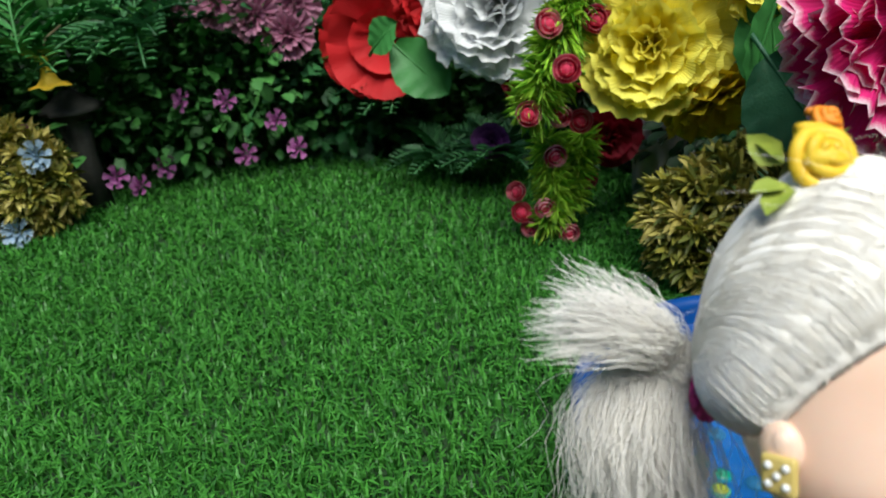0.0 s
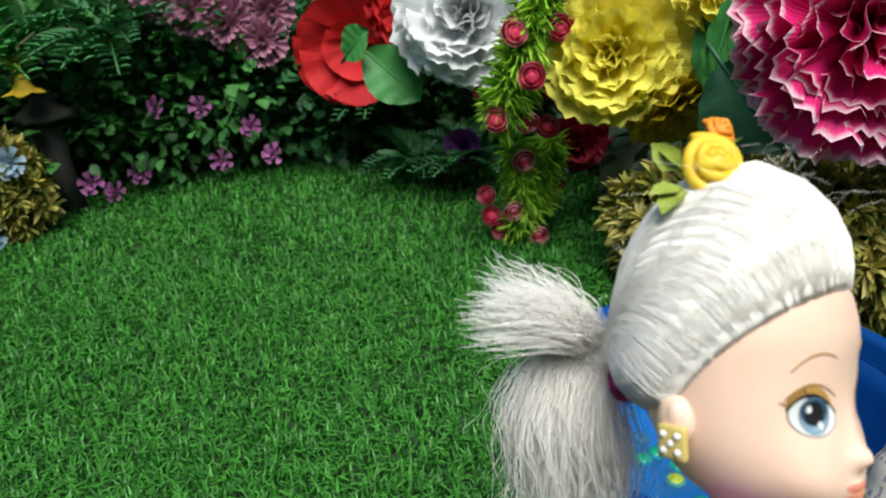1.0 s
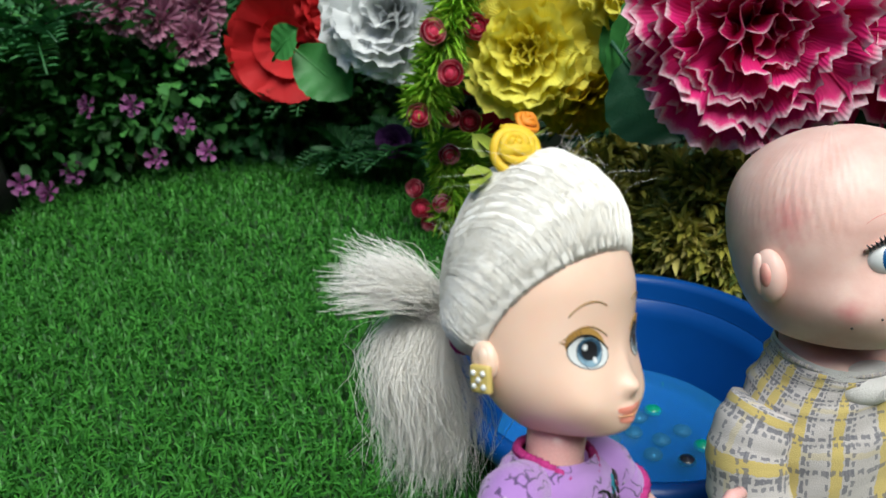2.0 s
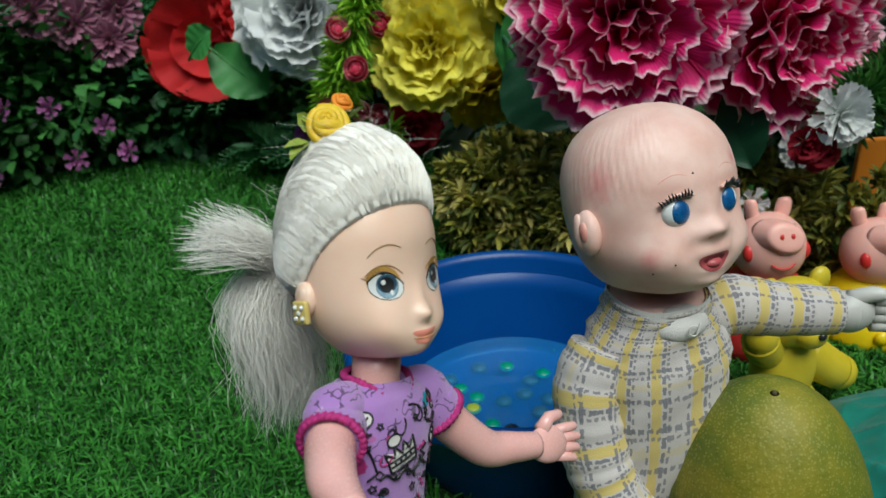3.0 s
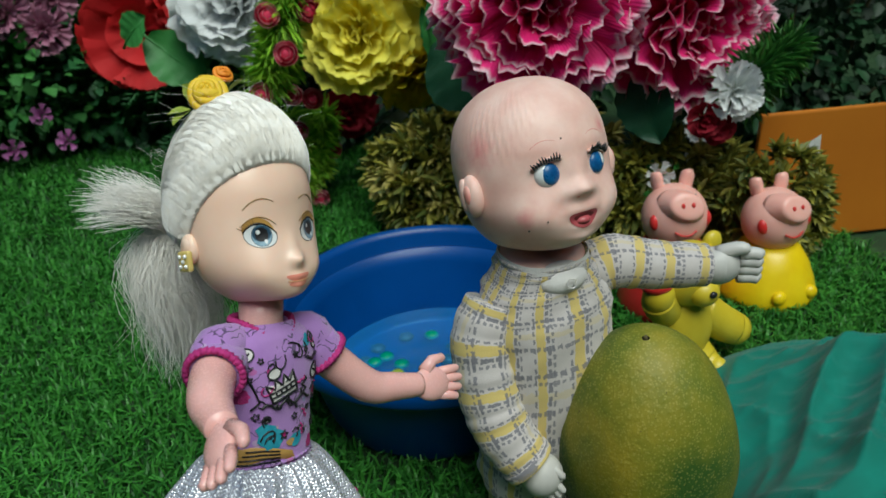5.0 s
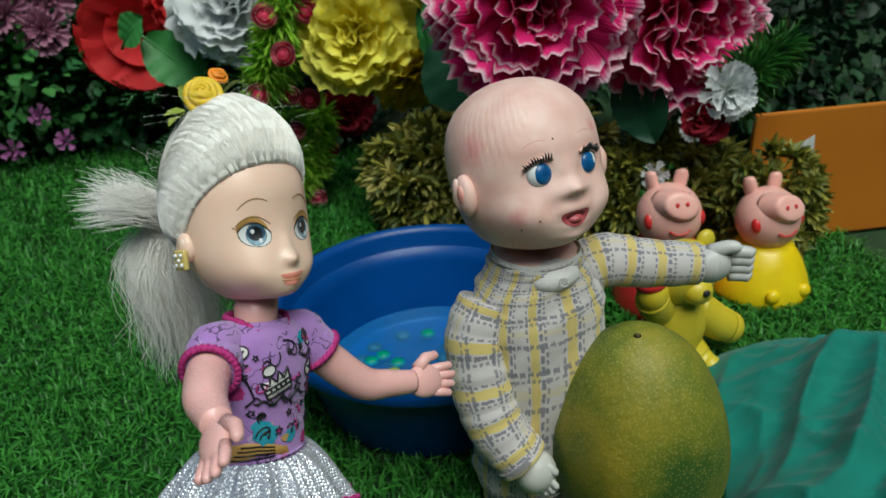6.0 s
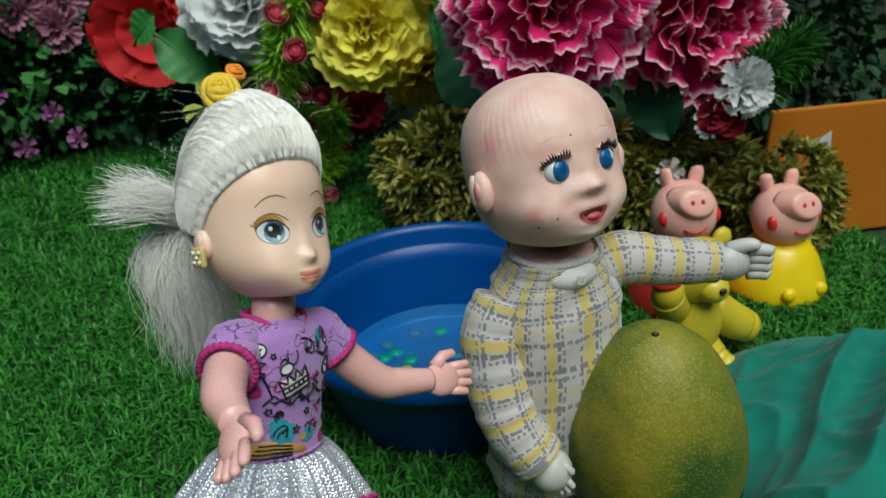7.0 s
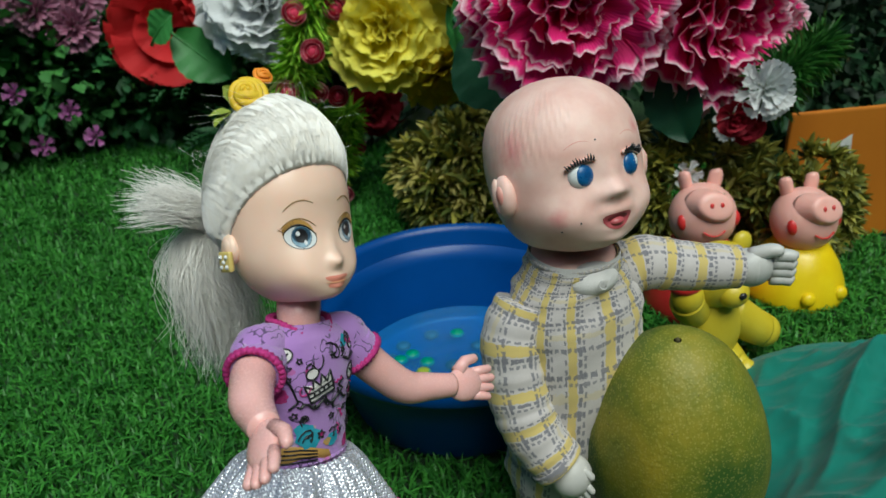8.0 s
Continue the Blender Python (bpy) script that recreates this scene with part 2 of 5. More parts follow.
BEADY = plain("lime_bead", (0.3, 0.4, 0.02), (0.45, 0.5, 0.05), 0.4)
SKIN = plain("doll_vinyl", (0.86, 0.58, 0.44), (0.9, 0.65, 0.52), 0.36, 40, 1200, 0.05, 0.0003, 0, 0.15)
ARM = plain("pink_vinyl", (0.78, 0.42, 0.39), (0.82, 0.47, 0.44), 0.26, 40, 1200, 0.05, 0.0003, 0, 0.15)
BLUSH = plain("blushed_vinyl", (0.68, 0.32, 0.16), (0.72, 0.38, 0.2), 0.4)
HAIR = plain("white_blond_hair", (0.9, 0.86, 0.79), (0.97, 0.95, 0.91), 0.5, 260, 1500, 0.2, 0.0003, 0.2, 0, 0, 0.25)
LILAC = print_mat("printed_jersey")
TRIM = plain("magenta_thread", (0.34, 0.01, 0.14), (0.58, 0.04, 0.26), 0.7, 500, 1500, 0.7, 0.0008)
SILVER = foil_mat("silver_lame")
GOLD = plain("brass_enamel", (0.6, 0.46, 0.14), (0.74, 0.6, 0.22), 0.35)
GEM = plain("clear_rhinestone", (0.6, 0.62, 0.62), (0.85, 0.86, 0.86), 0.08, 800, 1500, 0.1, 0.0003, 0, 0, 1.0)
EYEWHITE = plain("eye_white", (0.72, 0.74, 0.74), (0.78, 0.8, 0.8), 0.2)
INK = plain("black_paint", (0.01, 0.01, 0.012), (0.02, 0.02, 0.022), 0.35)
IRIS = plain("grey_blue_paint", (0.16, 0.27, 0.36), (0.3, 0.45, 0.55), 0.3, 500)
BLUEEYE = plain("blue_paint", (0.006, 0.06, 0.2), (0.015, 0.13, 0.34), 0.3, 300)
TEALP = plain("teal_print", (0.02, 0.25, 0.36), (0.05, 0.36, 0.46), 0.8, 300, 1500, 0.4, 0.0004)
IRISD = plain("dark_blue_paint", (0.02, 0.05, 0.09), (0.05, 0.11, 0.17), 0.3, 500)
BROW = plain("brown_paint", (0.3, 0.17, 0.05), (0.36, 0.22, 0.08), 0.5)
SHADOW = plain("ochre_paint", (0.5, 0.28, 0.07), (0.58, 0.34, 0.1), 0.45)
LIP = plain("coral_paint", (0.7, 0.22, 0.16), (0.76, 0.3, 0.22), 0.35)
LIPR = plain("worn_red_paint", (0.36, 0.04, 0.07), (0.52, 0.13, 0.13), 0.35)
BSKIN = plain("aged_rubber_skin", (0.76, 0.45, 0.385), (0.86, 0.6, 0.525), 0.48, 75, 1100, 0.12, 0.0004, 0, 0.12)
BPINK = plain("rubbed_pink_rubber", (0.74, 0.27, 0.24), (0.8, 0.42, 0.35), 0.45, 160)
MOUTH = plain("dark_red_paint", (0.12, 0.015, 0.02), (0.2, 0.03, 0.035), 0.4)
BHAND = plain("grey_white_rubber", (0.48, 0.47, 0.45), (0.58, 0.57, 0.54), 0.45)
PLAID = plaid_mat("plaid_cotton", 0)
PLAIDARM = plaid_mat("plaid_cotton_sleeve", 1)
WCOT = plain("white_cotton", (0.62, 0.6, 0.58), (0.72, 0.7, 0.68), 0.9, 90, 1500, 0.5, 0.0006, 0.3)
PIGP = plain("pig_pink_vinyl", (0.8, 0.4, 0.34), (0.84, 0.46, 0.4), 0.38, 50, 900, 0.05, 0.0003, 0, 0.15)
TOYRED = plain("red_vinyl", (0.55, 0.02, 0.02), (0.65, 0.04, 0.04), 0.35)
TOYYEL = plain("yellow_vinyl", (0.72, 0.5, 0.005), (0.8, 0.6, 0.01), 0.32)
BEARY = plain("mustard_vinyl", (0.55, 0.42, 0.02), (0.62, 0.5, 0.04), 0.4)
PAPAYA = papaya_mat("papaya_skin")
NET = net_mat("teal_net")
ORANGE = plain("orange_card", (0.44, 0.13, 0.005), (0.52, 0.17, 0.008), 0.6, 8, 500, 0.15, 0.0006)
PAPER = plain("white_paper", (0.6, 0.6, 0.58), (0.75, 0.75, 0.72), 0.7)
ROSEY = plain("yellow_ribbon", (0.72, 0.45, 0.015), (0.82, 0.58, 0.04), 0.6, 300)
ROSEO = plain("orange_ribbon", (0.75, 0.22, 0.01), (0.82, 0.3, 0.02), 0.6, 300)
RIBG = plain("green_ribbon", (0.2, 0.28, 0.03), (0.34, 0.4, 0.06), 0.6, 300)
WALL = plain("dark_panel", (0.012, 0.022, 0.014), (0.03, 0.045, 0.03), 0.9, 6, 300, 0.4, 0.004)
GREYW = plain("grey_plaster", (0.35, 0.34, 0.33), (0.5, 0.49, 0.48), 0.9, 15, 300, 0.3, 0.002)
LANTERN = plain("grey_stone", (0.025, 0.025, 0.022), (0.06, 0.06, 0.05), 0.85, 40, 500, 0.5, 0.002)


# ---- mesh tools ----
class Geo:
    """Gathers grids, tubes and blades into one mesh with several materials."""

    def __init__(self):
        self.v, self.f, self.m, self.uv, self.n = [], [], [], [], 0

    def add(self, verts, faces, mat=0, uv=None):
        verts = np.asarray(verts, float).reshape(-1, 3)
        self.v.append(verts)
        self.uv.append(np.zeros((len(verts), 2)) if uv is None else np.asarray(uv, float).reshape(-1, 2))
        self.f += [tuple(i + self.n for i in f) for f in faces]
        self.m += [mat] * len(faces)
        self.n += len(verts)
        return self

    def grid(self, fn, nu, nv, mat=0, around=False):
        """fn(u, v) over 0..1; around: u closes on itself."""
        us = [i / nu for i in range(nu if around else nu + 1)]
        vs = [j / nv for j in range(nv + 1)]
        k = len(us)
        verts = [fn(u, v) for v in vs for u in us]
        uv = [(u, v) for v in vs for u in us]
        faces = [(j * k + i, j * k + (i + 1) % k, (j + 1) * k + (i + 1) % k, (j + 1) * k + i)
                 for j in range(nv) for i in range(k if around else k - 1)]
        return self.add(verts, faces, mat, uv)

    def tube(self, pts, radii, n=10, mat=0, flat=1.0, uvs=(1.0, 1.0)):
        pts = [Vector(p) for p in pts]
        side = Vector((0.31, 0.2, 0.93))
        rings, uv, last = [], [], None
        for i, p in enumerate(pts):
            d = (pts[min(i + 1, len(pts) - 1)] - pts[max(i - 1, 0)]).normalized()
            a = d.cross(side) if last is None else last - d * last.dot(d)
            a = a.normalized() if a.length > 1e-4 else Vector((1, 0, 0))
            last = a
            b = d.cross(a).normalized()
            for k in range(n):
                q = 2 * math.pi * k / n
                rings.append(p + a * (math.cos(q) * radii[i]) + b * (math.sin(q) * radii[i] * flat))
                uv.append((abs(2 * k / n - 1) * uvs[0], i / max(1, len(pts) - 1) * uvs[1]))
        faces = [(j * n + i, j * n + (i + 1) % n, (j + 1) * n + (i + 1) % n, (j + 1) * n + i) for j in range(len(pts) - 1) for i in range(n)]
        faces += [tuple(range(n))[::-1], tuple(range((len(pts) - 1) * n, len(pts) * n))]
        return self.add(rings, faces, mat, uv)

    def ball(self, c, r, mat=0, nu=20, nv=12, turn=None):
        c, r = Vector(c), Vector(r) if not isinstance(r, float) else Vector((r, r, r))

        def fn(u, v):
            a, e = 2 * math.pi * u, math.pi * (v - 0.5)
            p = Vector((r.x * math.cos(e) * math.cos(a), r.y * math.cos(e) * math.sin(a), r.z * math.sin(e)))
            return c + (turn @ p if turn else p)
        return self.grid(fn, nu, nv, mat, True)

    def mesh(self, name, mats, smooth=True):
        me = bpy.data.meshes.new(name)
        me.from_pydata(np.concatenate(self.v).tolist(), [], self.f)
        for m in mats:
            me.materials.append(m)
        me.polygons.foreach_set("material_index", self.m)
        me.polygons.foreach_set("use_smooth", [smooth] * len(self.f))
        loops = np.empty(len(me.loops), dtype=np.int32)
        me.loops.foreach_get("vertex_index", loops)
        layer = me.uv_layers.new(name="UVMap")
        layer.data.foreach_set("uv", np.concatenate(self.uv)[loops].ravel())
        me.update()
        return me


def thing(name, label, category, m, group="", kind=""):
    ob = new(name)
    ob.matrix_basis = m
    ob.empty_display_size = 0.01
    return tagged(ob, label, category, group, kind)


def part(name, geo, material, parent, label="", m=None, smooth=True):
    me = geo if isinstance(geo, bpy.types.Mesh) else geo.mesh(name, material if isinstance(material, (list, tuple)) else [material], smooth)
    ob = new(name, me)
    ob.parent = parent
    if m is not None:
        ob.matrix_basis = m
    return tagged(ob, label)


def solid(name, geo, mats, label, category, m=None, group="", kind="", smooth=True):
    ob = new(name, geo.mesh(name, mats if isinstance(mats, (list, tuple)) else [mats], smooth))
    if m is not None:
        ob.matrix_basis = m
    return tagged(ob, label, category, group, kind)


def box(geo, x0, y0, z0, x1, y1, z1, mat=0, b=0.002):
    """A box with chamfered edges."""
    bm = bmesh.new()
    bmesh.ops.create_cube(bm, size=1)
    for v in bm.verts:
        v.co = (x0 + (v.co.x + 0.5) * (x1 - x0), y0 + (v.co.y + 0.5) * (y1 - y0), z0 + (v.co.z + 0.5) * (z1 - z0))
    bmesh.ops.bevel(bm, geom=bm.edges[:], offset=b, segments=2, affect="EDGES", profile=0.6)
    bm.verts.index_update()
    geo.add([v.co[:] for v in bm.verts], [tuple(v.index for v in f.verts) for f in bm.faces], mat)
    bm.free()
    return geo


def facing(pos, way, spin=0.0, size=1.0):
    """A pose whose local z points along way."""
    q = Vector(way).normalized().to_track_quat("Z", "Y").to_matrix().to_4x4()
    return Matrix.Translation(pos) @ q @ Matrix.Rotation(spin, 4, "Z") @ Matrix.Diagonal((size, size, size, 1))


rng = np.random.default_rng(7)
LEAF_V = np.array([(0, 0, 0), (-0.32, 0.35, 0.08), (0.32, 0.35, 0.08), (0, 0.45, -0.02), (-0.24, 0.72, 0.05), (0.24, 0.72, 0.05), (0, 1, -0.08)])
LEAF_F = [(0, 2, 3), (0, 3, 1), (3, 2, 5), (3, 5, 6), (3, 6, 4), (3, 4, 1)]


def leaves(geo, pts, dirs, sizes, wide=1.0, mat=0, roll=1.0):
    """Folded leaf blades at pts that point along dirs."""
    pts, sizes = np.asarray(pts, float), np.asarray(sizes, float)
    dirs = np.broadcast_to(np.asarray(dirs, float), pts.shape)
    n = len(pts)
    y = dirs / np.linalg.norm(dirs, axis=1, keepdims=True)
    up = np.array([0, 0, 1.0]) + rng.normal(0, 0.5 * roll, (n, 3))
    x = np.cross(y, up)
    x /= np.linalg.norm(x, axis=1, keepdims=True) + 1e-9
    z = np.cross(x, y)
    lv = LEAF_V * (wide, 1, 1)
    v = pts[:, None] + sizes[:, None, None] * (lv[None, :, :1] * x[:, None] + lv[None, :, 1:2] * y[:, None] + lv[None, :, 2:] * z[:, None])
    k = len(LEAF_V)
    f = (np.arange(n)[:, None, None] * k + np.array(LEAF_F)[None]).reshape(-1, 3)
    return geo.add(v.reshape(-1, 3), [tuple(r) for r in f.tolist()], mat, np.tile(LEAF_V[:, :2], (n, 1)))


def ball_dirs(n):
    d = rng.normal(0, 1, (n, 3))
    return d / np.linalg.norm(d, axis=1, keepdims=True)


# ---- ground ----
g = Geo().grid(lambda u, v: ((u - 0.5) * 60, (v - 0.1) * 60, -0.004), 40, 40)
solid("ground", g, SOIL, "dark green artificial turf backing reaching far around", "ground", kind="structure", smooth=False)


TUBX, TUBY = 0.2944, 0.4273


def turf(x0, x1, y0, y1, count, length, width):
    """Blades of artificial grass: bent three-sided strips in tufts."""
    n = count
    p = np.stack([rng.uniform(x0, x1, n), rng.uniform(y0, y1, n), np.full(n, -0.004)], 1)
    p = p[np.hypot(p[:, 0] - TUBX, p[:, 1] - TUBY) > 0.088]
    n = len(p)
    a = rng.uniform(0, 2 * math.pi, n)
    lean = rng.uniform(0.25, 1.1, n)
    ln = length * rng.uniform(0.6, 1.25, n)
    d = np.stack([np.cos(a), np.sin(a), np.zeros(n)], 1)
    s = np.stack([-np.sin(a), np.cos(a), np.zeros(n)], 1) * (width * rng.uniform(0.7, 1.3, n))[:, None]
    up = np.array([0, 0, 1.0])
    mid = p + ln[:, None] * (0.55 * up + 0.3 * lean[:, None] * d)
    tip = p + ln[:, None] * ((1 - 0.4 * lean[:, None]) * up * 0.9 + 0.85 * lean[:, None] * d)
    v = np.stack([p - s / 2, p + s / 2, mid - s / 2, mid + s / 2, tip], 1).reshape(-1, 3)
    k = np.arange(n)[:, None] * 5
    quads = (k + np.array([[0, 1, 3, 2]])).tolist()
    tris = (k + np.array([[2, 3, 4]])).tolist()
    return v, [tuple(q) for q in quads] + [tuple(q) for q in tris]


g = Geo()
for area in ((-0.45, 0.75, 0.12, 0.5, 52000, 0.019, 0.0017), (-0.7, 0.75, 0.5, 0.8, 38000, 0.019, 0.0018), (-0.9, 0.5, 0.8, 1.25, 30000, 0.021, 0.0023)):
    g.add(*turf(*area))
solid("artificial_grass", g, GRASS, "bright green artificial grass with short bent blades", "grass", kind="stuff", smooth=False)

# plain backdrop panel, plus three unseen panels added to block low skylight
for name, x0, y0, x1, y1, high in (("wall_back", -2.2, 1.62, 2.0, 1.68, 1.5), ("sky_blocker_right", 2.0, -1.6, 2.06, 1.68, 1.8), ("sky_blocker_left", -2.26, -1.6, -2.2, 1.68, 1.8), ("sky_blocker_front", -2.26, -1.66, 2.06, -1.6, 1.8)):
    solid(name, box(Geo(), x0, y0, -0.004, x1, y1, high), WALL, "added dark green panel closing the set and blocking low skylight", "wall", kind="structure", smooth=False)


# ---- hedges ----
def shrub(name, label, centre, radii, count, size, mat, wide=1.0, stems=9, group=""):
    """A bushy plant: thin stems from the ground and leaves gathered in clumps on their tips."""
    ob = thing(name, label, "shrub", Matrix.Translation((centre[0], centre[1], 0)), group)
    c, r = np.array((0, 0, centre[2])), np.array(radii)
    st = Geo()
    for _ in range(stems):
        e = c + ball_dirs(1)[0] * r * 0.8
        b = np.array((e[0] * 0.3, e[1] * 0.3, 0.0))
        st.tube([b, (b + e) / 2 + rng.normal(0, 0.008, 3), e], [0.0035, 0.0025, 0.0012], 6)
    part("woody_base", st, STEM, ob)
    clumps = c + ball_dirs(max(8, count // 40)) * r * rng.uniform(0.45, 1.0, (max(8, count // 40), 1))
    clumps[:, 2] = np.maximum(clumps[:, 2], 0.012)
    pick = rng.integers(0, len(clumps), count)
    off = rng.normal(0, 0.014 + size * 0.5, (count, 3))
    p = clumps[pick] + off
    p[:, 2] = np.maximum(p[:, 2], 0.004)
    d = off + (p - c) * 0.25 + rng.normal(0, 0.006, (count, 3)) + (0, -0.004, 0.003)
    lg = leaves(Geo(), p, d, size * rng.uniform(0.6, 1.25, count), wide)
    tagged(part("foliage", lg, mat, ob), kind="stuff")
    return ob


HEDGE_ROW = [(-0.62, 1.04, 0.16, 0.17), (-0.42, 1.12, 0.14, 0.16), (-0.24, 1.16, 0.15, 0.15), (-0.08, 1.2, 0.13, 0.14), (0.08, 1.18, 0.12, 0.14), (-0.33, 1.28, 0.3, 0.2), (-0.05, 1.36, 0.3, 0.2), (-0.62, 1.25, 0.34, 0.2), (0.22, 1.3, 0.26, 0.18)]
for i, (x, y, z, r) in enumerate(HEDGE_ROW):
    shrub("hedge_bush", "dense dark green artificial hedge bush with small leaves", (x, y, z), (r, r * 0.75, max(z, r) * 1.02), 2600, 0.022, HEDGE if i % 3 else FERN, 1.1, group="hedge along the lawn")


def fern(pos, way, n, length, mat, label):
    ob = thing("fern", label, "plant", Matrix.Translation(pos))
    lg = Geo()
    for k in range(n):
        a = 2 * math.pi * k / n + rng.uniform(-0.3, 0.3)
        d = np.array((math.cos(a), math.sin(a), rng.uniform(0.15, 0.8))) + np.array(way)
        d /= np.linalg.norm(d)
        s = np.linspace(0.15, 1, 10)
        spine = s[:, None] * d * length + np.array((0, 0, -0.35 * length)) * (s[:, None] ** 2)
        spine[:, 2] = np.maximum(spine[:, 2], 0.006 - pos[2])
        side = np.cross(d, (0, 0, 1.0))
        side /= np.linalg.norm(side) + 1e-9
        for sg in (-1, 1):
            leaves(lg, spine, side * sg + d * 0.8 + (0, 0, 0.1), 0.32 * length * (1.1 - s * 0.75), 0.45, roll=0.3)
        lg.tube([(0, 0, 0)] + [tuple(p) for p in spine[::3]], [0.0016] * 5, 5)
    tagged(part("foliage", lg, mat, ob), kind="stuff")
    return ob


fern((0.09, 1.04, 0.03), (0.0, -0.5, 0.3), 12, 0.1, FERN, "dark green artificial fern at the hedge foot")
fern((0.16, 0.98, 0.05), (-0.2, -0.4, 0.3), 11, 0.09, FERN, "dark green artificial fern under the red flower")
fern((0.03, 1.1, 0.12), (-0.2, -0.5, 0.1), 10, 0.1, FERN, "dark green artificial fern at the hedge foot")
fern((-0.43, 1.0, 0.2), (0.3, -0.6, 0.2), 12, 0.16, BIGLEAF, "long-leaved green artificial grass plant by the hedge")
fern((-0.3, 1.05, 0.22), (0.1, -0.6, 0.1), 11, 0.14, FERN, "long-leaved green artificial plant in the hedge")


# ---- flowers ----
def petal_geo(seed, spread=0.5, teeth=7, ruffle=0.06, cup=0.25, notch=0.07):
    """One fan-shaped cloth petal, its outer edge cut into teeth, 1 long along y."""
    r = random.Random(seed)
    ph, k = r.uniform(0, 6), r.uniform(1.3, 2.6)
    nu = teeth * 2
    cut = [r.uniform(0.5, 1.5) if i % 2 else r.uniform(-0.35, 0.35) for i in range(nu + 1)]

    def fn(u, v):
        a = (u - 0.5) * 2 * spread * (0.55 + 0.45 * v)
        rad = v
        if v > 0.99:
            rad -= notch * cut[round(u * nu)] + 0.12 * abs(u - 0.5)
        z = cup * v * v * 0.6 + ruffle * v * v * math.sin(k * 6.28 * u + ph) + 0.12 * (u - 0.5) ** 2
        return (math.sin(a) * rad, math.cos(a) * rad, z)
    return Geo().grid(fn, nu, 5)


def carnation(name, label, pos, way, R, mat, rings, spread=0.6, teeth=7, ruffle=0.08, group="", spin=0.0, notch=0.07):
    """rings: (petals, tilt from the flower's plane in degrees, length). Each petal is a piece of its own."""
    ob = thing(name, label, "flower", facing(pos, way, spin), group)
    kinds = [petal_geo(s, spread, teeth, ruffle, notch=notch).mesh("petal", [mat]) for s in range(4)]
    r = random.Random(name + str(pos))
    for n, tilt, ln in rings:
        off = r.uniform(0, 6)
        for k in range(n):
            a = off + 2 * math.pi * k / n + r.uniform(-0.12, 0.12)
            s = R * ln * r.uniform(0.9, 1.08)
            m = Matrix.Rotation(a, 4, "Z") @ Matrix.Translation((0, R * 0.03, R * 0.12 * tilt / 90)) @ Matrix.Rotation(radians(tilt + r.uniform(-8, 8)), 4, "X") @ Matrix.Rotation(r.uniform(-0.2, 0.2), 4, "Y") @ Matrix.Diagonal((s, s, s, 1))
            part("petal", r.choice(kinds), mat, ob, m=m)
    cal = Geo().tube([(0, 0, -R * 0.55), (0, 0, -R * 0.3), (0, 0, 0.0)], [R * 0.06, R * 0.12, R * 0.17], 10)
    part("calyx", cal, BIGLEAF, ob)
    return ob


FULL = [(10, 2, 1.0), (9, 17, 0.96), (9, 31, 0.87), (8, 46, 0.75), (6, 61, 0.6), (5, 76, 0.45)]
FLAT = [(12, 0, 1.0), (12, 8, 0.95), (10, 20, 0.8), (8, 40, 0.55)]
carnation("carnation", "large magenta cloth carnation with white-tipped petals", (0.43, 0.6, 0.256), (-0.25, -0.9, -0.05), 0.098, PINK, FULL, teeth=8, ruffle=0.09, group="large cloth flowers")
carnation("carnation", "deep magenta cloth carnation with white-edged petals, partly behind another", (0.556, 0.59, 0.234), (0.2, -0.95, -0.05), 0.088, PINK, FULL, teeth=8, ruffle=0.09, group="large cloth flowers")
carnation("carnation", "bright yellow cloth carnation with ruffled petals", (0.292, 0.765, 0.214), (-0.3, -0.8, 0.22), 0.068, YELLOW, FULL, teeth=6, ruffle=0.08, group="large cloth flowers", notch=0.05)
carnation("carnation", "yellow cloth flower hanging low, its shade put into ochre petals", (0.352, 0.76, 0.165), (0.1, -0.6, -0.6), 0.052, YELLOW_SHADED, FLAT, teeth=6, group="large cloth flowers", notch=0.05)
carnation("carnation", "bright yellow cloth flower above the leaves", (0.372, 0.74, 0.275), (0.2, -0.9, 0.1), 0.05, YELLOW, FULL, teeth=6, group="large cloth flowers", notch=0.05)
carnation("carnation", "large white cloth carnation with pleated petals", (0.165, 0.93, 0.234), (-0.2, -0.85, 0.25), 0.086, WHITE, FULL, teeth=6, ruffle=0.06, group="large cloth flowers", notch=0.05)
carnation("poppy", "large flat red cloth flower with broad petals", (0.02, 1.0535, 0.188), (-0.1, -0.95, 0.05), 0.08, RED, [(7, 2, 1.0), (6, 10, 0.92), (5, 24, 0.6)], spread=0.72, teeth=9, ruffle=0.025, group="large cloth flowers", notch=0.02)
carnation("carnation", "red cloth carnation with many ruffled petals", (0.1, 1.0345, 0.238), (0.1, -0.9, -0.1), 0.06, RED, FULL, teeth=6, ruffle=0.08, group="large cloth flowers", notch=0.04)
carnation("carnation", "small white cloth chrysanthemum with narrow petals", (0.559, 0.49, 0.189), (-0.2, -0.95, 0.15), 0.024, WHITE, [(13, 4, 1.0), (12, 22, 0.9), (10, 40, 0.72), (7, 62, 0.5)], spread=0.26, teeth=3, ruffle=0.03, notch=0.08)
for p in ((0.538, 0.497, 0.168), (0.552, 0.5, 0.16)):
    carnation("rose", "small dark crimson cloth rose beside a white flower", p, (-0.2, -0.9, -0.1), 0.017, DEEPRED, [(7, 20, 1.0), (6, 45, 0.85), (5, 68, 0.65)], spread=0.55, teeth=3, notch=0.02)
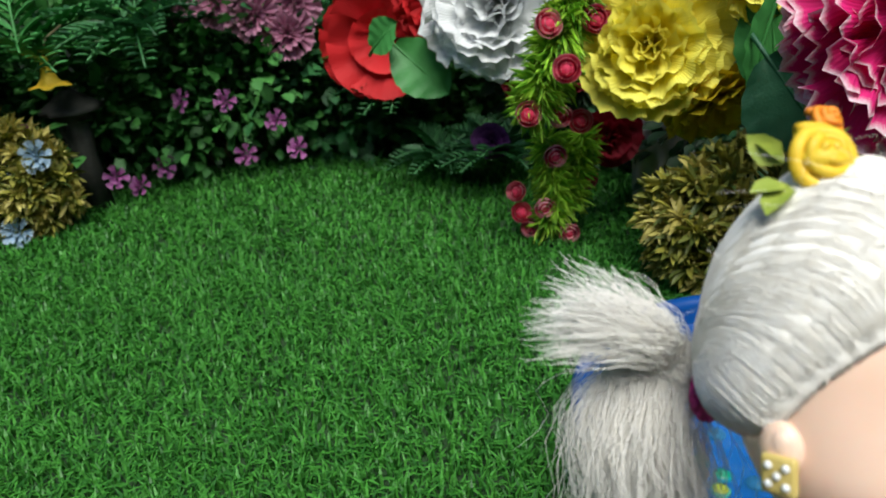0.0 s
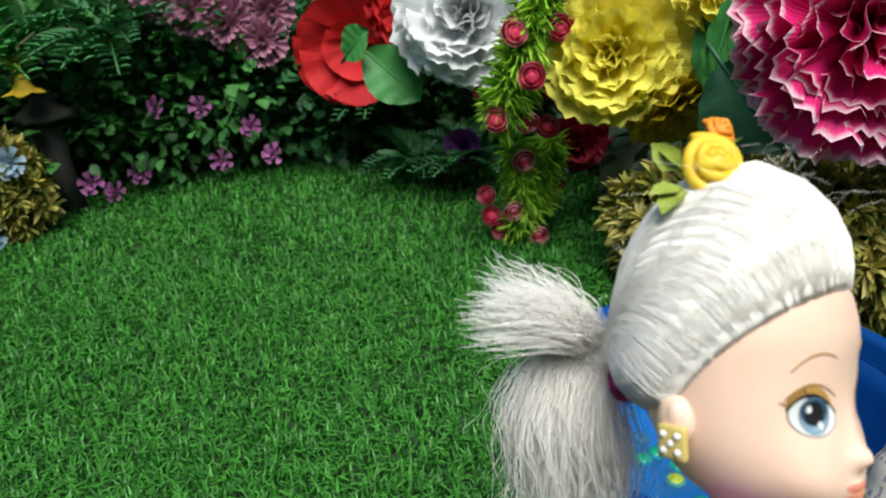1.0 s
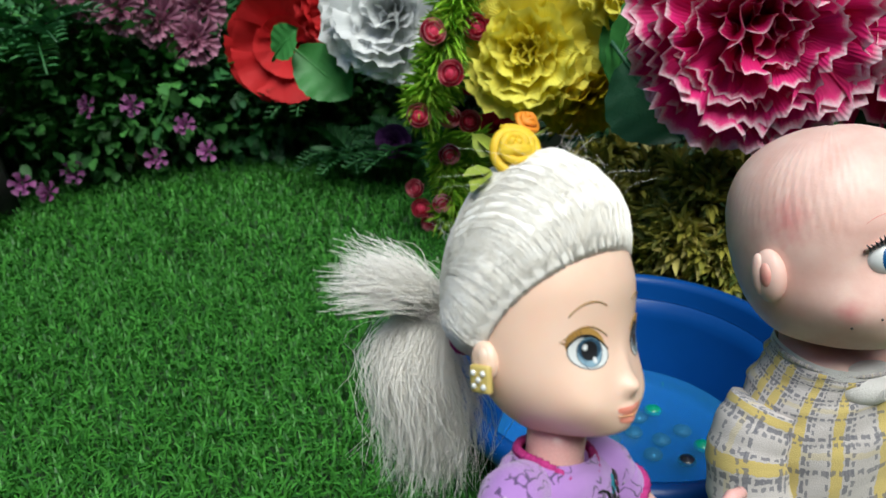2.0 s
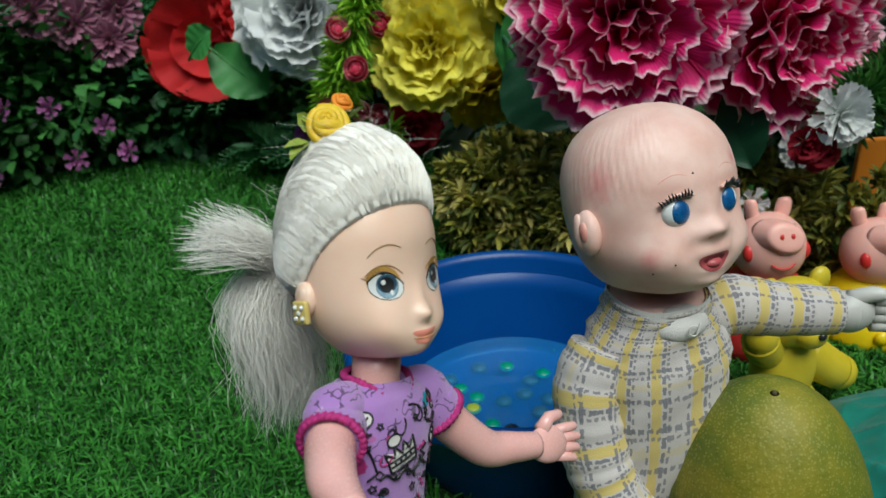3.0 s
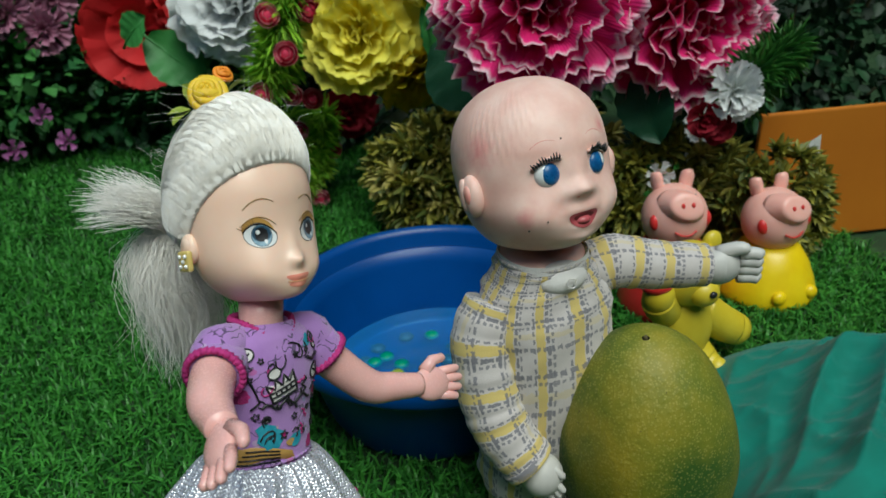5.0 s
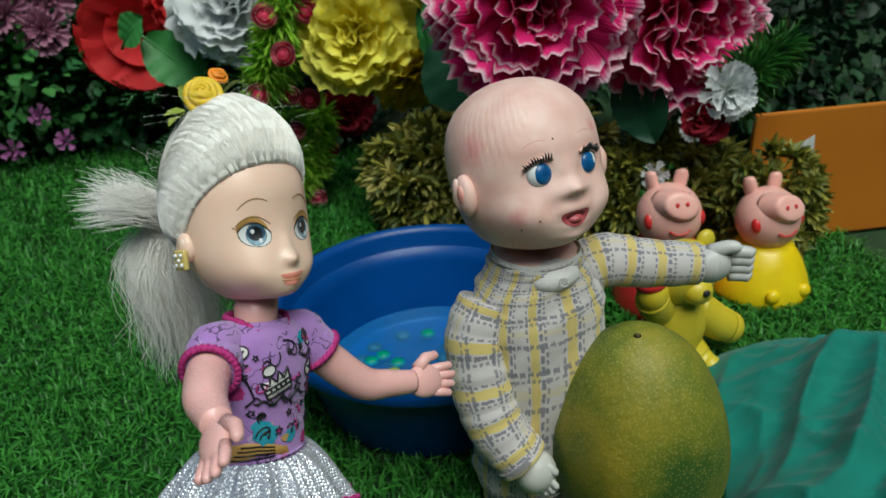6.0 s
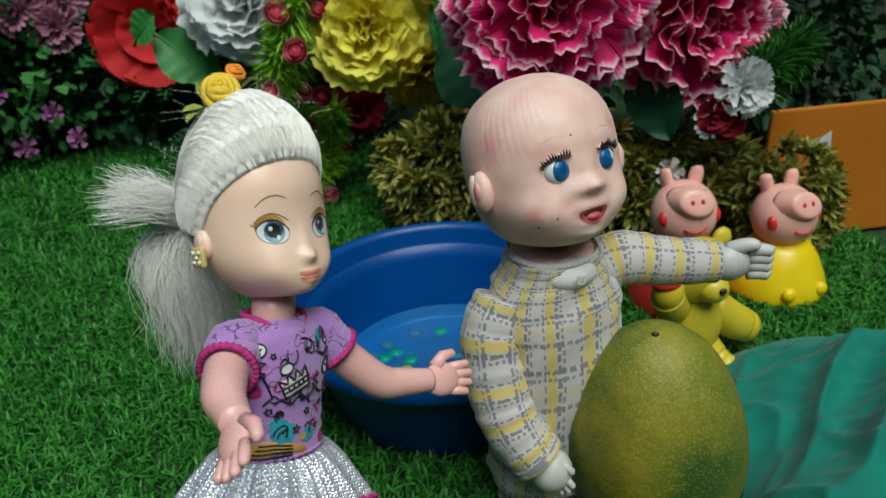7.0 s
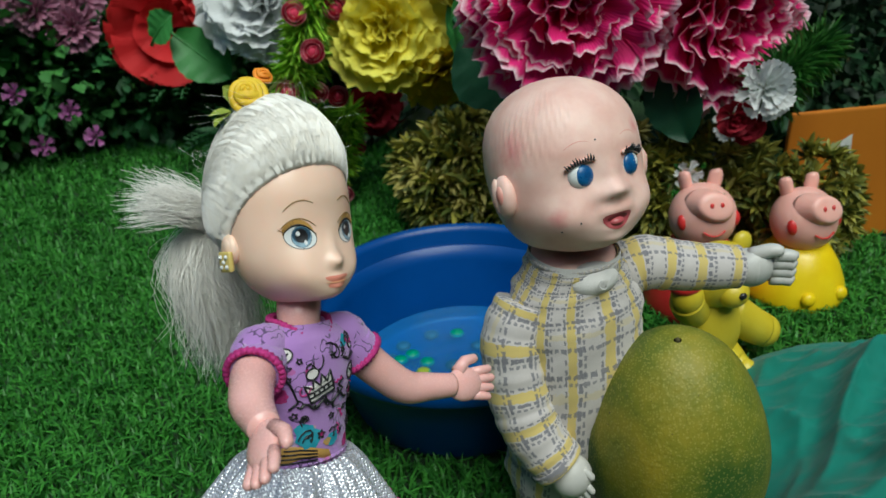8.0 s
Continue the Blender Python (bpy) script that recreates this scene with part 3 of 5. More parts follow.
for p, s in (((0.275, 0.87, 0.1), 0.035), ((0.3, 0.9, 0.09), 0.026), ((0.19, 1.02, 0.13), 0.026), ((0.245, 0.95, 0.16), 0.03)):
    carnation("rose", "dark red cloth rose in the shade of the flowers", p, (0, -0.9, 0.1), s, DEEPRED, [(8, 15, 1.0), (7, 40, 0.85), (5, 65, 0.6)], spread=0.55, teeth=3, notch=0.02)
carnation("small_flower", "bright white cloth flower under the crimson roses", (0.5643, 0.5450, 0.1424), (-0.2, -0.8, 0.5), 0.016, WHITE, [(8, 8, 1.0), (7, 30, 0.85), (5, 55, 0.6)], spread=0.35, teeth=3)
carnation("small_flower", "small white cloth flower among the yellow-green leaves", (0.5134, 0.515, 0.1123), (-0.2, -0.9, 0.2), 0.014, WHITE, [(7, 8, 1.0), (6, 35, 0.8)], spread=0.3, teeth=3)
carnation("rose", "dusky purple cloth rose in the dark hedge", (0.15, 0.97, 0.07), (-0.1, -0.9, 0.2), 0.026, PURPLE, [(8, 15, 1.0), (7, 40, 0.85), (5, 65, 0.6)], spread=0.55, teeth=3, notch=0.02)

for x, y, z in ((-0.3, 1.1, 0.04), (-0.33, 1.08, 0.02), (-0.197, 1.1, 0.125), (-0.255, 1.1, 0.13), (-0.39, 1.02, 0.075), (-0.41, 1.0, 0.12), (-0.19, 1.12, 0.045), (-0.345, 1.05, 0.045), (-0.14, 1.12, 0.09), (-0.45, 1.0, 0.1), (-0.11, 1.1, 0.055)):
    carnation("small_flower", "small mauve cloth flower in the hedge", (x, y - 0.06, z), (rng.uniform(-0.4, 0.4), -0.9, rng.uniform(-0.2, 0.6)), 0.017, MAUVE, [(6, 10, 1.0), (5, 45, 0.8), (4, 70, 0.5)], spread=0.36, teeth=3, group="mauve flowers in the hedge")
for x, y, z in ((-0.2, 1.1, 0.245), (-0.15, 1.1, 0.225), (-0.1, 1.12, 0.235), (-0.17, 1.12, 0.265), (-0.235, 1.1, 0.265), (-0.11, 1.1, 0.2), (-0.27, 1.12, 0.25), (-0.12, 1.12, 0.275)):
    carnation("cloth_blossom", "dusky pink cloth blossom high in the hedge", (x, y - 0.02, z), (rng.uniform(-0.4, 0.4), -0.9, rng.uniform(-0.3, 0.3)), 0.038, DUSKY, [(8, 8, 1.0), (7, 35, 0.8), (5, 65, 0.55)], spread=0.42, teeth=5, ruffle=0.1, group="pink blossoms over the hedge")
for p in ((-0.385, 0.9, 0.105), (-0.44, 0.9, 0.075), (-0.424, 0.88, 0.02), (-0.47, 0.88, 0.13), (-0.46, 0.86, 0.04)):
    carnation("small_flower", "pale blue cloth flower on a yellow-green bush", p, (0.2, -0.9, 0.3), 0.02, PALEBLUE, [(8, 8, 1.0), (7, 35, 0.8), (5, 60, 0.5)], spread=0.3, teeth=3, group="pale blue flowers")


def bell_flower(pos):
    ob = thing("bell_flower", "yellow hanging bell flower on a long-leaved plant", "flower", Matrix.Translation(pos))
    prof = [(0.0, 0.032), (0.004, 0.03), (0.006, 0.018), (0.0095, 0.006), (0.014, 0.0), (0.021, -0.003)]

    def fn(u, v):
        i = min(int(v * 5), 4)
        f = v * 5 - i
        r = prof[i][0] * (1 - f) + prof[i + 1][0] * f
        z = prof[i][1] * (1 - f) + prof[i + 1][1] * f
        a = 2 * math.pi * u
        k = 1 + 0.22 * max(0, v - 0.6) / 0.4 * math.cos(5 * a)
        return (r * k * math.cos(a), r * k * math.sin(a), z - 0.004 * max(0, v - 0.8) * math.cos(5 * a))
    part("bell", Geo().grid(fn, 40, 15, 0, True), ROSEY, ob)
    part("stalk", Geo().tube([(0, 0, 0.03), (0.004, 0.01, 0.05), (0.01, 0.04, 0.06)], [0.0015] * 3, 6), STEM, ob)


bell_flower((-0.372, 0.95, 0.18))
lan = thing("garden_lantern", "small grey stone lantern ornament in the hedge", "ornament", Matrix.Translation((-0.385, 1.0, 0.0)))
part("roof", Geo().tube([(0, 0, 0.135), (0, 0, 0.142), (0, 0, 0.16)], [0.04, 0.034, 0.008], 8), LANTERN, lan)
part("post", Geo().tube([(0, 0, 0), (0, 0, 0.08), (0, 0, 0.12), (0, 0, 0.136)], [0.02, 0.016, 0.022, 0.022], 8), LANTERN, lan)


def big_leaf(pos, way, length, wide, mat, label, spin=0.0):
    def fn(u, v):
        w = wide * (math.sin(math.pi * min(1, v * 0.95 + 0.05)) ** 0.75) * (1 + 0.03 * math.sin(v * 40))
        s = (u - 0.5) * 2
        return (s * w, v * length, 0.18 * wide * abs(s) + 0.06 * length * math.sin(v * 3) - 0.0012 * math.sin(v * 30 + 3 * abs(s)) * abs(s))
    rib = Geo().tube([(0, -length * 0.25, -0.004), (0, 0, 0), (0, length * 0.5, 0.058 * length), (0, length * 0.9, 0.022 * length)], [0.0022, 0.002, 0.0014, 0.0007], 6)
    q = Vector(way).normalized().to_track_quat("Y", "Z").to_matrix().to_4x4()
    ob = thing("large_leaf", label, "leaf", Matrix.Translation(pos) @ q @ Matrix.Rotation(spin, 4, "Y"))
    part("blade", Geo().grid(fn, 8, 16), mat, ob)
    part("midrib", rib, mat, ob)
    return ob


big_leaf((0.041, 0.96, 0.196), (0.75, -0.1, -0.75), 0.085, 0.034, BIGLEAF, "broad green cloth leaf on the red flower", 1.2)
big_leaf((0.017, 0.955, 0.194), (0.55, -0.3, 0.5), 0.05, 0.022, BIGLEAF, "small round green cloth leaf on the red flower", 1.3)
big_leaf((0.372, 0.7, 0.262), (-0.12, -0.1, -0.9), 0.085, 0.024, BIGLEAF, "green cloth leaf hanging beside the yellow flower", 1.4)
big_leaf((0.372, 0.72, 0.265), (0.15, -0.1, -0.95), 0.1, 0.03, BIGLEAF, "green cloth leaf beside the yellow flower", 1.5)
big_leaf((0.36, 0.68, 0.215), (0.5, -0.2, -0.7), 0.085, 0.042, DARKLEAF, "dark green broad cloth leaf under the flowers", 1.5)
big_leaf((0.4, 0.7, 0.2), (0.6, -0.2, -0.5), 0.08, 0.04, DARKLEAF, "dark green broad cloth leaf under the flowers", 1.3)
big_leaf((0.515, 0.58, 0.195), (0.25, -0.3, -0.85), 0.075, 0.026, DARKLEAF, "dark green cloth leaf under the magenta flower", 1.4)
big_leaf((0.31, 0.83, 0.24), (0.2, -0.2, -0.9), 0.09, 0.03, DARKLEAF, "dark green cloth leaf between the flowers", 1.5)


# ---- needle garlands with rosebuds ----
def bud_mesh():
    g = Geo()
    for ring, (n, r, h) in enumerate(((1, 0.0042, 0.0095), (3, 0.0072, 0.009), (4, 0.0098, 0.007))):
        for k in range(n):
            a0 = 2 * math.pi * k / n + ring

            def fn(u, v, a0=a0, r=r, h=h, n=n):
                a = a0 + (u - 0.5) * 2 * math.pi / n * 1.35
                rr = r * (0.35 + 0.75 * math.sin(1.75 * v)) * (1 + 0.1 * u)
                return (rr * math.cos(a), rr * math.sin(a), -0.006 + v * (h + 0.006) - 0.0025 * (2 * u - 1) ** 2 * v)
            g.grid(fn, 8, 5)
    g.ball((0, 0, 0.0015), (0.0062, 0.0062, 0.0068), 0, 14, 10)
    g.uv[-1][:, 1] = 0.5
    return g.mesh("rosebud", [ROSE])


BUD = bud_mesh()


def needles(geo, spine, n, length, mat=0):
    sp = np.array(spine, float)
    t = rng.uniform(0, len(sp) - 1.001, n)
    i = t.astype(int)
    p = sp[i] + (sp[i + 1] - sp[i]) * (t - i)[:, None]
    ax = sp[i + 1] - sp[i]
    ax /= np.linalg.norm(ax, axis=1, keepdims=True)
    d = ball_dirs(n) + ax * 0.35
    return leaves(geo, p, d, length * rng.uniform(0.7, 1.2, n), 0.11, mat)


def garland(label, sprays, buds, mat, name="rose_garland"):
    ob = thing(name, label, "plant", Matrix.Identity(4))
    for spine, n, ln in sprays:
        g = needles(Geo(), spine, n, ln)
        g.tube(spine, [0.0018] * len(spine), 5)
        part("spray", g, mat, ob)
    for p, s in buds:
        part("rosebud", BUD, ROSE, ob, m=facing(p, (rng.uniform(-0.4, 0.4), -0.9, rng.uniform(-0.1, 0.5)), rng.uniform(0, 6), s * 1.12))
    return ob


garland("lime green needle garland dotted with pink rosebuds",
        [([(0.235, 0.78, 0.3), (0.22, 0.77, 0.25), (0.2, 0.765, 0.2), (0.185, 0.77, 0.16)], 1500, 0.03),
         ([(0.24, 0.79, 0.27), (0.225, 0.785, 0.22), (0.21, 0.79, 0.18)], 900, 0.028),
         ([(0.205, 0.83, 0.115), (0.208, 0.825, 0.08), (0.215, 0.82, 0.045), (0.2, 0.82, 0.02)], 1100, 0.026),
         ([(0.245, 0.85, 0.11), (0.235, 0.84, 0.075), (0.225, 0.83, 0.04)], 800, 0.026)],
        [((0.197, 0.754, 0.238), 1.0), ((0.241, 0.76, 0.24), 1.0), ((0.213, 0.735, 0.203), 1.0), ((0.179, 0.753, 0.16), 0.95), ((0.21, 0.814, 0.1), 0.95), ((0.249, 0.845, 0.061), 0.9),
         ((0.199, 0.811, 0.045), 0.9), ((0.225, 0.813, 0.014), 0.9), ((0.186, 0.82, 0.018), 0.85), ((0.172, 0.825, 0.058), 0.85), ((0.175, 0.82, 0.035), 0.9), ((0.212, 0.78, 0.152), 0.95), ((0.232, 0.79, 0.14), 0.95)], PINE)
garland("bright green needle spray behind a white flower",
        [([(0.57, 0.5, 0.19), (0.6, 0.51, 0.2), (0.63, 0.53, 0.21)], 900, 0.026), ([(0.585, 0.52, 0.17), (0.61, 0.53, 0.18)], 500, 0.024)], [], PINEDARK, "needle_spray")


# ---- yellow-green rosette bushes ----
def rosette_bush(label, centre, radii, count, size, mat=OLIVE, tips=0.18):
    ob = thing("rosette_bush", label, "shrub", Matrix.Translation((centre[0], centre[1], 0)), "yellow-green bushes")
    c, r = np.array((0, 0, centre[2])), np.array(radii)
    st, ga, gb = Geo(), Geo(), Geo()
    for k in range(count):
        d = ball_dirs(1)[0]
        d[1] = -abs(d[1]) if rng.uniform() < 0.8 else d[1]
        p = c + d * r * rng.uniform(0.75, 1.02)
        p[2] = max(p[2], 0.012)
        if k % 3 == 0:
            st.tube([(p[0] * 0.3, p[1] * 0.3, 0), tuple(p * (0.7, 0.7, 0.7)), tuple(p)], [0.003, 0.002, 0.0012], 5)
        ax = d + np.array((0, -0.5, 0.3))
        ax /= np.linalg.norm(ax)
        n = 20
        q = ball_dirs(n) + ax * 0.7
        leaves(gb if rng.uniform() < tips else ga, np.tile(p, (n, 1)), q, size * rng.uniform(0.7, 1.2, n), 0.42)
    part("woody_base", st, STEM, ob)
    tagged(part("foliage", ga, mat, ob), kind="stuff")
    tagged(part("young_foliage", gb, SPRIG, ob, "pale yellow leaf rosettes"), kind="stuff")
    return ob


rosette_bush("yellow-green artificial bush with starry leaf rosettes", (0.37, 0.73, 0.055), (0.085, 0.07, 0.07), 230, 0.023, OLIVE, 0.28)
rosette_bush("yellow-green artificial bush with starry leaf rosettes behind the tub", (0.455, 0.645, 0.06), (0.08, 0.06, 0.08), 230, 0.023, OLIVE, 0.28)
rosette_bush("yellow-green artificial bush behind the toy pigs", (0.56, 0.6, 0.055), (0.085, 0.05, 0.066), 210, 0.021, OLIVE, 0.12)
rosette_bush("olive artificial bush beside the orange box", (0.64, 0.53, 0.055), (0.05, 0.03, 0.07), 90, 0.017, OLIVE, 0.05)
rosette_bush("yellow artificial bush at the hedge end", (-0.44, 0.93, 0.06), (0.07, 0.05, 0.08), 170, 0.021, OLIVE, 0.28)
# background plants whose leaves carry the shade in their colour
shrub("shade_plant", "artificial plant behind the flowers, leaf colour darkened for shade", (0.52, 0.9, 0.18), (0.2, 0.08, 0.18), 3000, 0.022, SHADED_LEAF)
shrub("shade_plant", "artificial plant behind the flowers, leaf colour darkened for shade", (0.3, 1.06, 0.17), (0.14, 0.07, 0.17), 2600, 0.022, SHADED_LEAF)
shrub("shade_plant", "artificial plant behind the orange box, leaf colour darkened for shade", (0.84, 0.8, 0.2), (0.24, 0.08, 0.24), 3200, 0.022, SHADED_LEAF)

solid("vase_shape", Geo().tube([(0, 0, 0), (0, 0, 0.012), (0, 0, 0.05), (0, 0, 0.1), (0, 0, 0.14)], [0.03, 0.034, 0.036, 0.03, 0.026], 24), GREYW, "pale grey vase standing behind the bushes", "vase", Matrix.Translation((0.345, 0.9, 0)))
# white shape added for the bright background that shows between the leaves
solid("vase_shape", Geo().tube([(0, 0, 0), (0, 0, 0.012), (0, 0, 0.06), (0, 0, 0.12), (0, 0, 0.15)], [0.02, 0.024, 0.024, 0.018, 0.016], 24), PAPER, "added white vase shape standing in for bright background between leaves", "vase", Matrix.Translation((0.612, 0.612, 0)) @ Matrix.Scale(0.88, 4))

# orange box with a torn white label
ob = thing("cardboard_panel", "orange cardboard panel with a scrap of white paper", "cardboard", pose(0.642, 0.567, 0, 0, 0, -4))
part("body", box(Geo(), 0, 0, 0, 0.33, 0.006, 0.137), ORANGE, ob, smooth=False)
part("sticker", Geo().add([(0.046, -0.0015, 0.103), (0.062, -0.0015, 0.113), (0.064, -0.0015, 0.093), (0.058, -0.0015, 0.088), (0.047, -0.0015, 0.091)], [(0, 4, 3, 2, 1)]), PAPER, ob, "torn white paper scrap", smooth=False)


# ---- tub with water ----
def lathe(geo, prof, n=96, mat=0):
    k = len(prof) - 1

    def fn(u, v):
        r, z = prof[round(v * k)]
        return (r * math.cos(2 * math.pi * u), r * math.sin(2 * math.pi * u), z)
    return geo.grid(fn, n, k, mat, True)


tub = thing("plastic_tub", "round blue plastic tub with a rolled rim, half filled with water", "tub", Matrix.Translation((TUBX, TUBY, 0)) @ Matrix.Diagonal((1.034, 1.034, 1.0, 1)))
part("bowl", lathe(Geo(), [(0.0, 0.002), (0.074, 0.002), (0.078, 0.004), (0.0795, 0.01), (0.086, 0.035), (0.093, 0.058), (0.0945, 0.066), (0.0985, 0.0685), (0.0995, 0.0705), (0.1035, 0.0695), (0.1, 0.064), (0.097, 0.055), (0.0885, 0.03), (0.082, 0.006), (0.079, 0.0), (0.0, 0.0)]), TUB, tub)
part("rim", lathe(Geo(), [(0.0992, 0.0708), (0.1002, 0.073), (0.1015, 0.081), (0.1035, 0.085), (0.107, 0.0862), (0.1105, 0.085), (0.1128, 0.081), (0.113, 0.074), (0.1115, 0.071), (0.105, 0.0692), (0.1, 0.069), (0.0992, 0.0708)]), TUB, tub, "rolled blue rim")

wm, wt, wb = node_mat("tub_water")
wb.inputs["Base Color"].default_value = (0.06, 0.4, 0.85, 1)
wb.inputs["Roughness"].default_value = 0.03
wb.inputs["Specular IOR Level"].default_value = 0.25
wb.inputs["IOR"].default_value = 1.33
wb.inputs["Transmission Weight"].default_value = 0.78
bumped(wt, wb, noise_tex(wt, 40, 2), 0.03, 0.001)
water = solid("water", lathe(Geo(), [(0.0815, 0.0192), (0.06, 0.019), (0.03, 0.019), (0.0, 0.019)], 64), wm, "clear shallow water in the blue tub", "water", Matrix.Translation((TUBX, TUBY, 0)) @ Matrix.Diagonal((1.034, 1.034, 1.0, 1)))
water.visible_shadow = False


def bead(x, y, z, mat, label, s):
    g = Geo().ball((0, 0, 0), (s, s, s * 0.62), 0, 16, 10)
    g.ball((0, 0, s * 0.35), (s * 0.5, s * 0.5, s * 0.3), 0, 12, 6)
    solid("bead", g, mat, label, "bead", Matrix.Translation((x, y, z)), "beads in the tub")


BEADS = [(-0.045, 0.02, 0), (-0.052, 0.03, 2), (-0.025, 0.012, 0), (-0.04, 0.045, 2), (-0.03, 0.0, 3), (-0.015, 0.055, 2), (0.005, 0.045, 0), (0.012, 0.015, 2), (-0.02, -0.02, 0), (-0.008, -0.028, 1), (0.035, -0.022, 1),
         (0.03, 0.03, 0), (0.02, 0.03, 2), (0.028, 0.005, 2), (0.018, -0.008, 2), (0.0, -0.035, 3), (-0.06, 0.012, 2), (-0.035, 0.025, 0), (0.045, 0.012, 2), (0.05, -0.01, 0), (-0.005, 0.01, 2), (0.008, -0.05, 0)]
for x, y, k in BEADS:
    bead(TUBX + x, TUBY + y, 0.0165 if k in (0, 1, 3) else 0.008, (BEADG, BEADK, BEADB, BEADY)[k], ("green water bead", "black water bead", "dull brown water bead sunk in the tub", "lime yellow water bead")[k] + " floating in the blue tub" * (k != 2), 0.0062)


# ---- dolls: each is one mesh ----
def profile(rows):
    """Head outline by height: half-width, front and back reach, smoothed between rows."""
    z = np.array([r[0] for r in rows])
    c = np.array([r[1:] for r in rows])

    def at(h):
        i = int(np.clip(np.searchsorted(z, h) - 1, 0, len(z) - 2))
        f = np.clip((h - z[i]) / (z[i + 1] - z[i]), 0, 1)
        m0 = (c[i + 1] - c[max(i - 1, 0)]) / (z[i + 1] - z[max(i - 1, 0)])
        m1 = (c[min(i + 2, len(z) - 1)] - c[i]) / (z[min(i + 2, len(z) - 1)] - z[i])
        d = z[i + 1] - z[i]
        return (2 * f**3 - 3 * f**2 + 1) * c[i] + (f**3 - 2 * f**2 + f) * d * m0 + (-2 * f**3 + 3 * f**2) * c[i + 1] + (f**3 - f**2) * d * m1
    return at


def head_surface(rows, bumps):
    """az 0 is the face, positive towards the doll's left; bumps: az, height, reach, spread in az, spread in height."""
    at = profile(rows)

    def fn(az, h, out=0.0):
        w, f, b = np.maximum(at(h), 0.0003)
        dep = f if abs(az) < math.pi / 2 else b
        x, y = w * math.sin(az), -dep * math.cos(az)
        k = out
        for a, hz, amp, sa, sz in bumps:
            k += amp * math.exp(-((az - a) / sa) ** 2 - ((h - hz) / sz) ** 2)
        r = math.hypot(x, y) + 1e-9
        return Vector((x * (1 + k / r), y * (1 + k / r), h))
    return fn


def decal(geo, head, az, h, outline, mat, out, rings=4, n=28):
    """A painted patch that follows the head: outline gives (width, height) offsets in metres round the patch."""
    e = 0.02
    wide = (head(az + e, h) - head(az - e, h)).length / (2 * e)
    pts = [outline(2 * math.pi * k / n) for k in range(n)]

    def fn(u, v):
        dx, dz = pts[round(u * n) % n]
        v = max(v, 0.02)
        return head(az + dx * v / wide, h + dz * v, out)
    geo.grid(fn, n, rings, mat, True)


def oval(w, h, cx=0.0, cz=0.0, tip=0.0):
    return lambda a: (cx + w * math.cos(a), cz + h * math.sin(a) + tip * math.cos(a))


def arc(geo, head, az, h, w, rise, mat, out, thick=0.0004, tilt=0.0, n=12):
    """A painted line, such as a brow or a lid."""
    e = 0.02
    wide = (head(az + e, h) - head(az - e, h)).length / (2 * e)
    pts = []
    for k in range(n + 1):
        s = 2 * k / n - 1
        pts.append(head(az + s * w / wide, h + rise * (1 - s * s) + tilt * s, out))
    geo.tube(pts, [thick * (0.45 + 0.55 * math.sin(math.pi * (0.1 + 0.8 * k / n))) for k in range(n + 1)], 6, mat)


def hand_shape(geo, wrist, way, palm_up, s, mat):
    """A mitten-flat doll's hand: palm, four fingers and a thumb."""
    way = Vector(way).normalized()
    up = Vector(palm_up)
    up = (up - way * up.dot(way)).normalized()
    side = way.cross(up)
    w = Vector(wrist)
    turn = Matrix((way, side, up)).transposed()
    geo.ball(w + way * s * 0.5, (s * 0.6, s * 0.24, s * 0.46), mat, 18, 12, turn)
    for k in range(4):
        o = up * s * (0.3 - 0.2 * k)
        a, ln = w + way * s * 0.78 + o, s * (0.62, 0.72, 0.68, 0.55)[k]
        fan = way + up * (0.16 - 0.1 * k)
        geo.tube([a, a + fan * ln * 0.5 + side * s * 0.03, a + fan * ln * 0.9 + side * s * 0.08, a + fan * ln + side * s * 0.1], [s * 0.135, s * 0.13, s * 0.11, s * 0.04], 10, mat)
    b = w + way * s * 0.3 + up * s * 0.32
    geo.tube([b, b + way * s * 0.28 + up * s * 0.3, b + way * s * 0.6 + up * s * 0.36, b + way * s * 0.7 + up * s * 0.34], [s * 0.2, s * 0.16, s * 0.13, s * 0.05], 10, mat)


def body_loft(geo, rows, mat, n=48, wrinkle=0.0, uvs=(4, 3), seed=0.0):
    """rows: height, half-width, half-depth, y shift."""
    k = len(rows) - 1
    at = profile([(i / k, *r) for i, r in enumerate(rows)])
    steps = k * 4

    def fn(u, v):
        z, w, d, y = at(min(v, 0.9999))
        a = 2 * math.pi * u
        q = 1 + wrinkle * (math.sin(3 * a + 9 * v * 6 + seed) * math.sin(v * 21 + 2 * a) + 0.5 * math.sin(7 * a + 31 * v))
        c, s = math.cos(a), math.sin(a)
        c, s = math.copysign(abs(c) ** 0.85, c), math.copysign(abs(s) ** 0.85, s)
        return (w * q * c, y + d * q * s, z)
    start = geo.n
    geo.grid(fn, n, steps, mat, True)
    us = geo.uv[-1]
    us[:, 0] = np.abs(us[:, 0] * 2 - 1) * uvs[0]
    us[:, 1] *= uvs[1]
    return start


def smooth_path(pts, n):
    pts = [Vector(p) for p in pts]
    out = []
    for i in range(n + 1):
        t = i / n * (len(pts) - 1)
        k = min(int(t), len(pts) - 2)
        f = t - k
        p0, p1, p2, p3 = pts[max(k - 1, 0)], pts[k], pts[k + 1], pts[min(k + 2, len(pts) - 1)]
        out.append(0.5 * ((2 * p1) + (p2 - p0) * f + (2 * p0 - 5 * p1 + 4 * p2 - p3) * f * f + (3 * p1 - p0 - 3 * p2 + p3) * f**3))
    return out


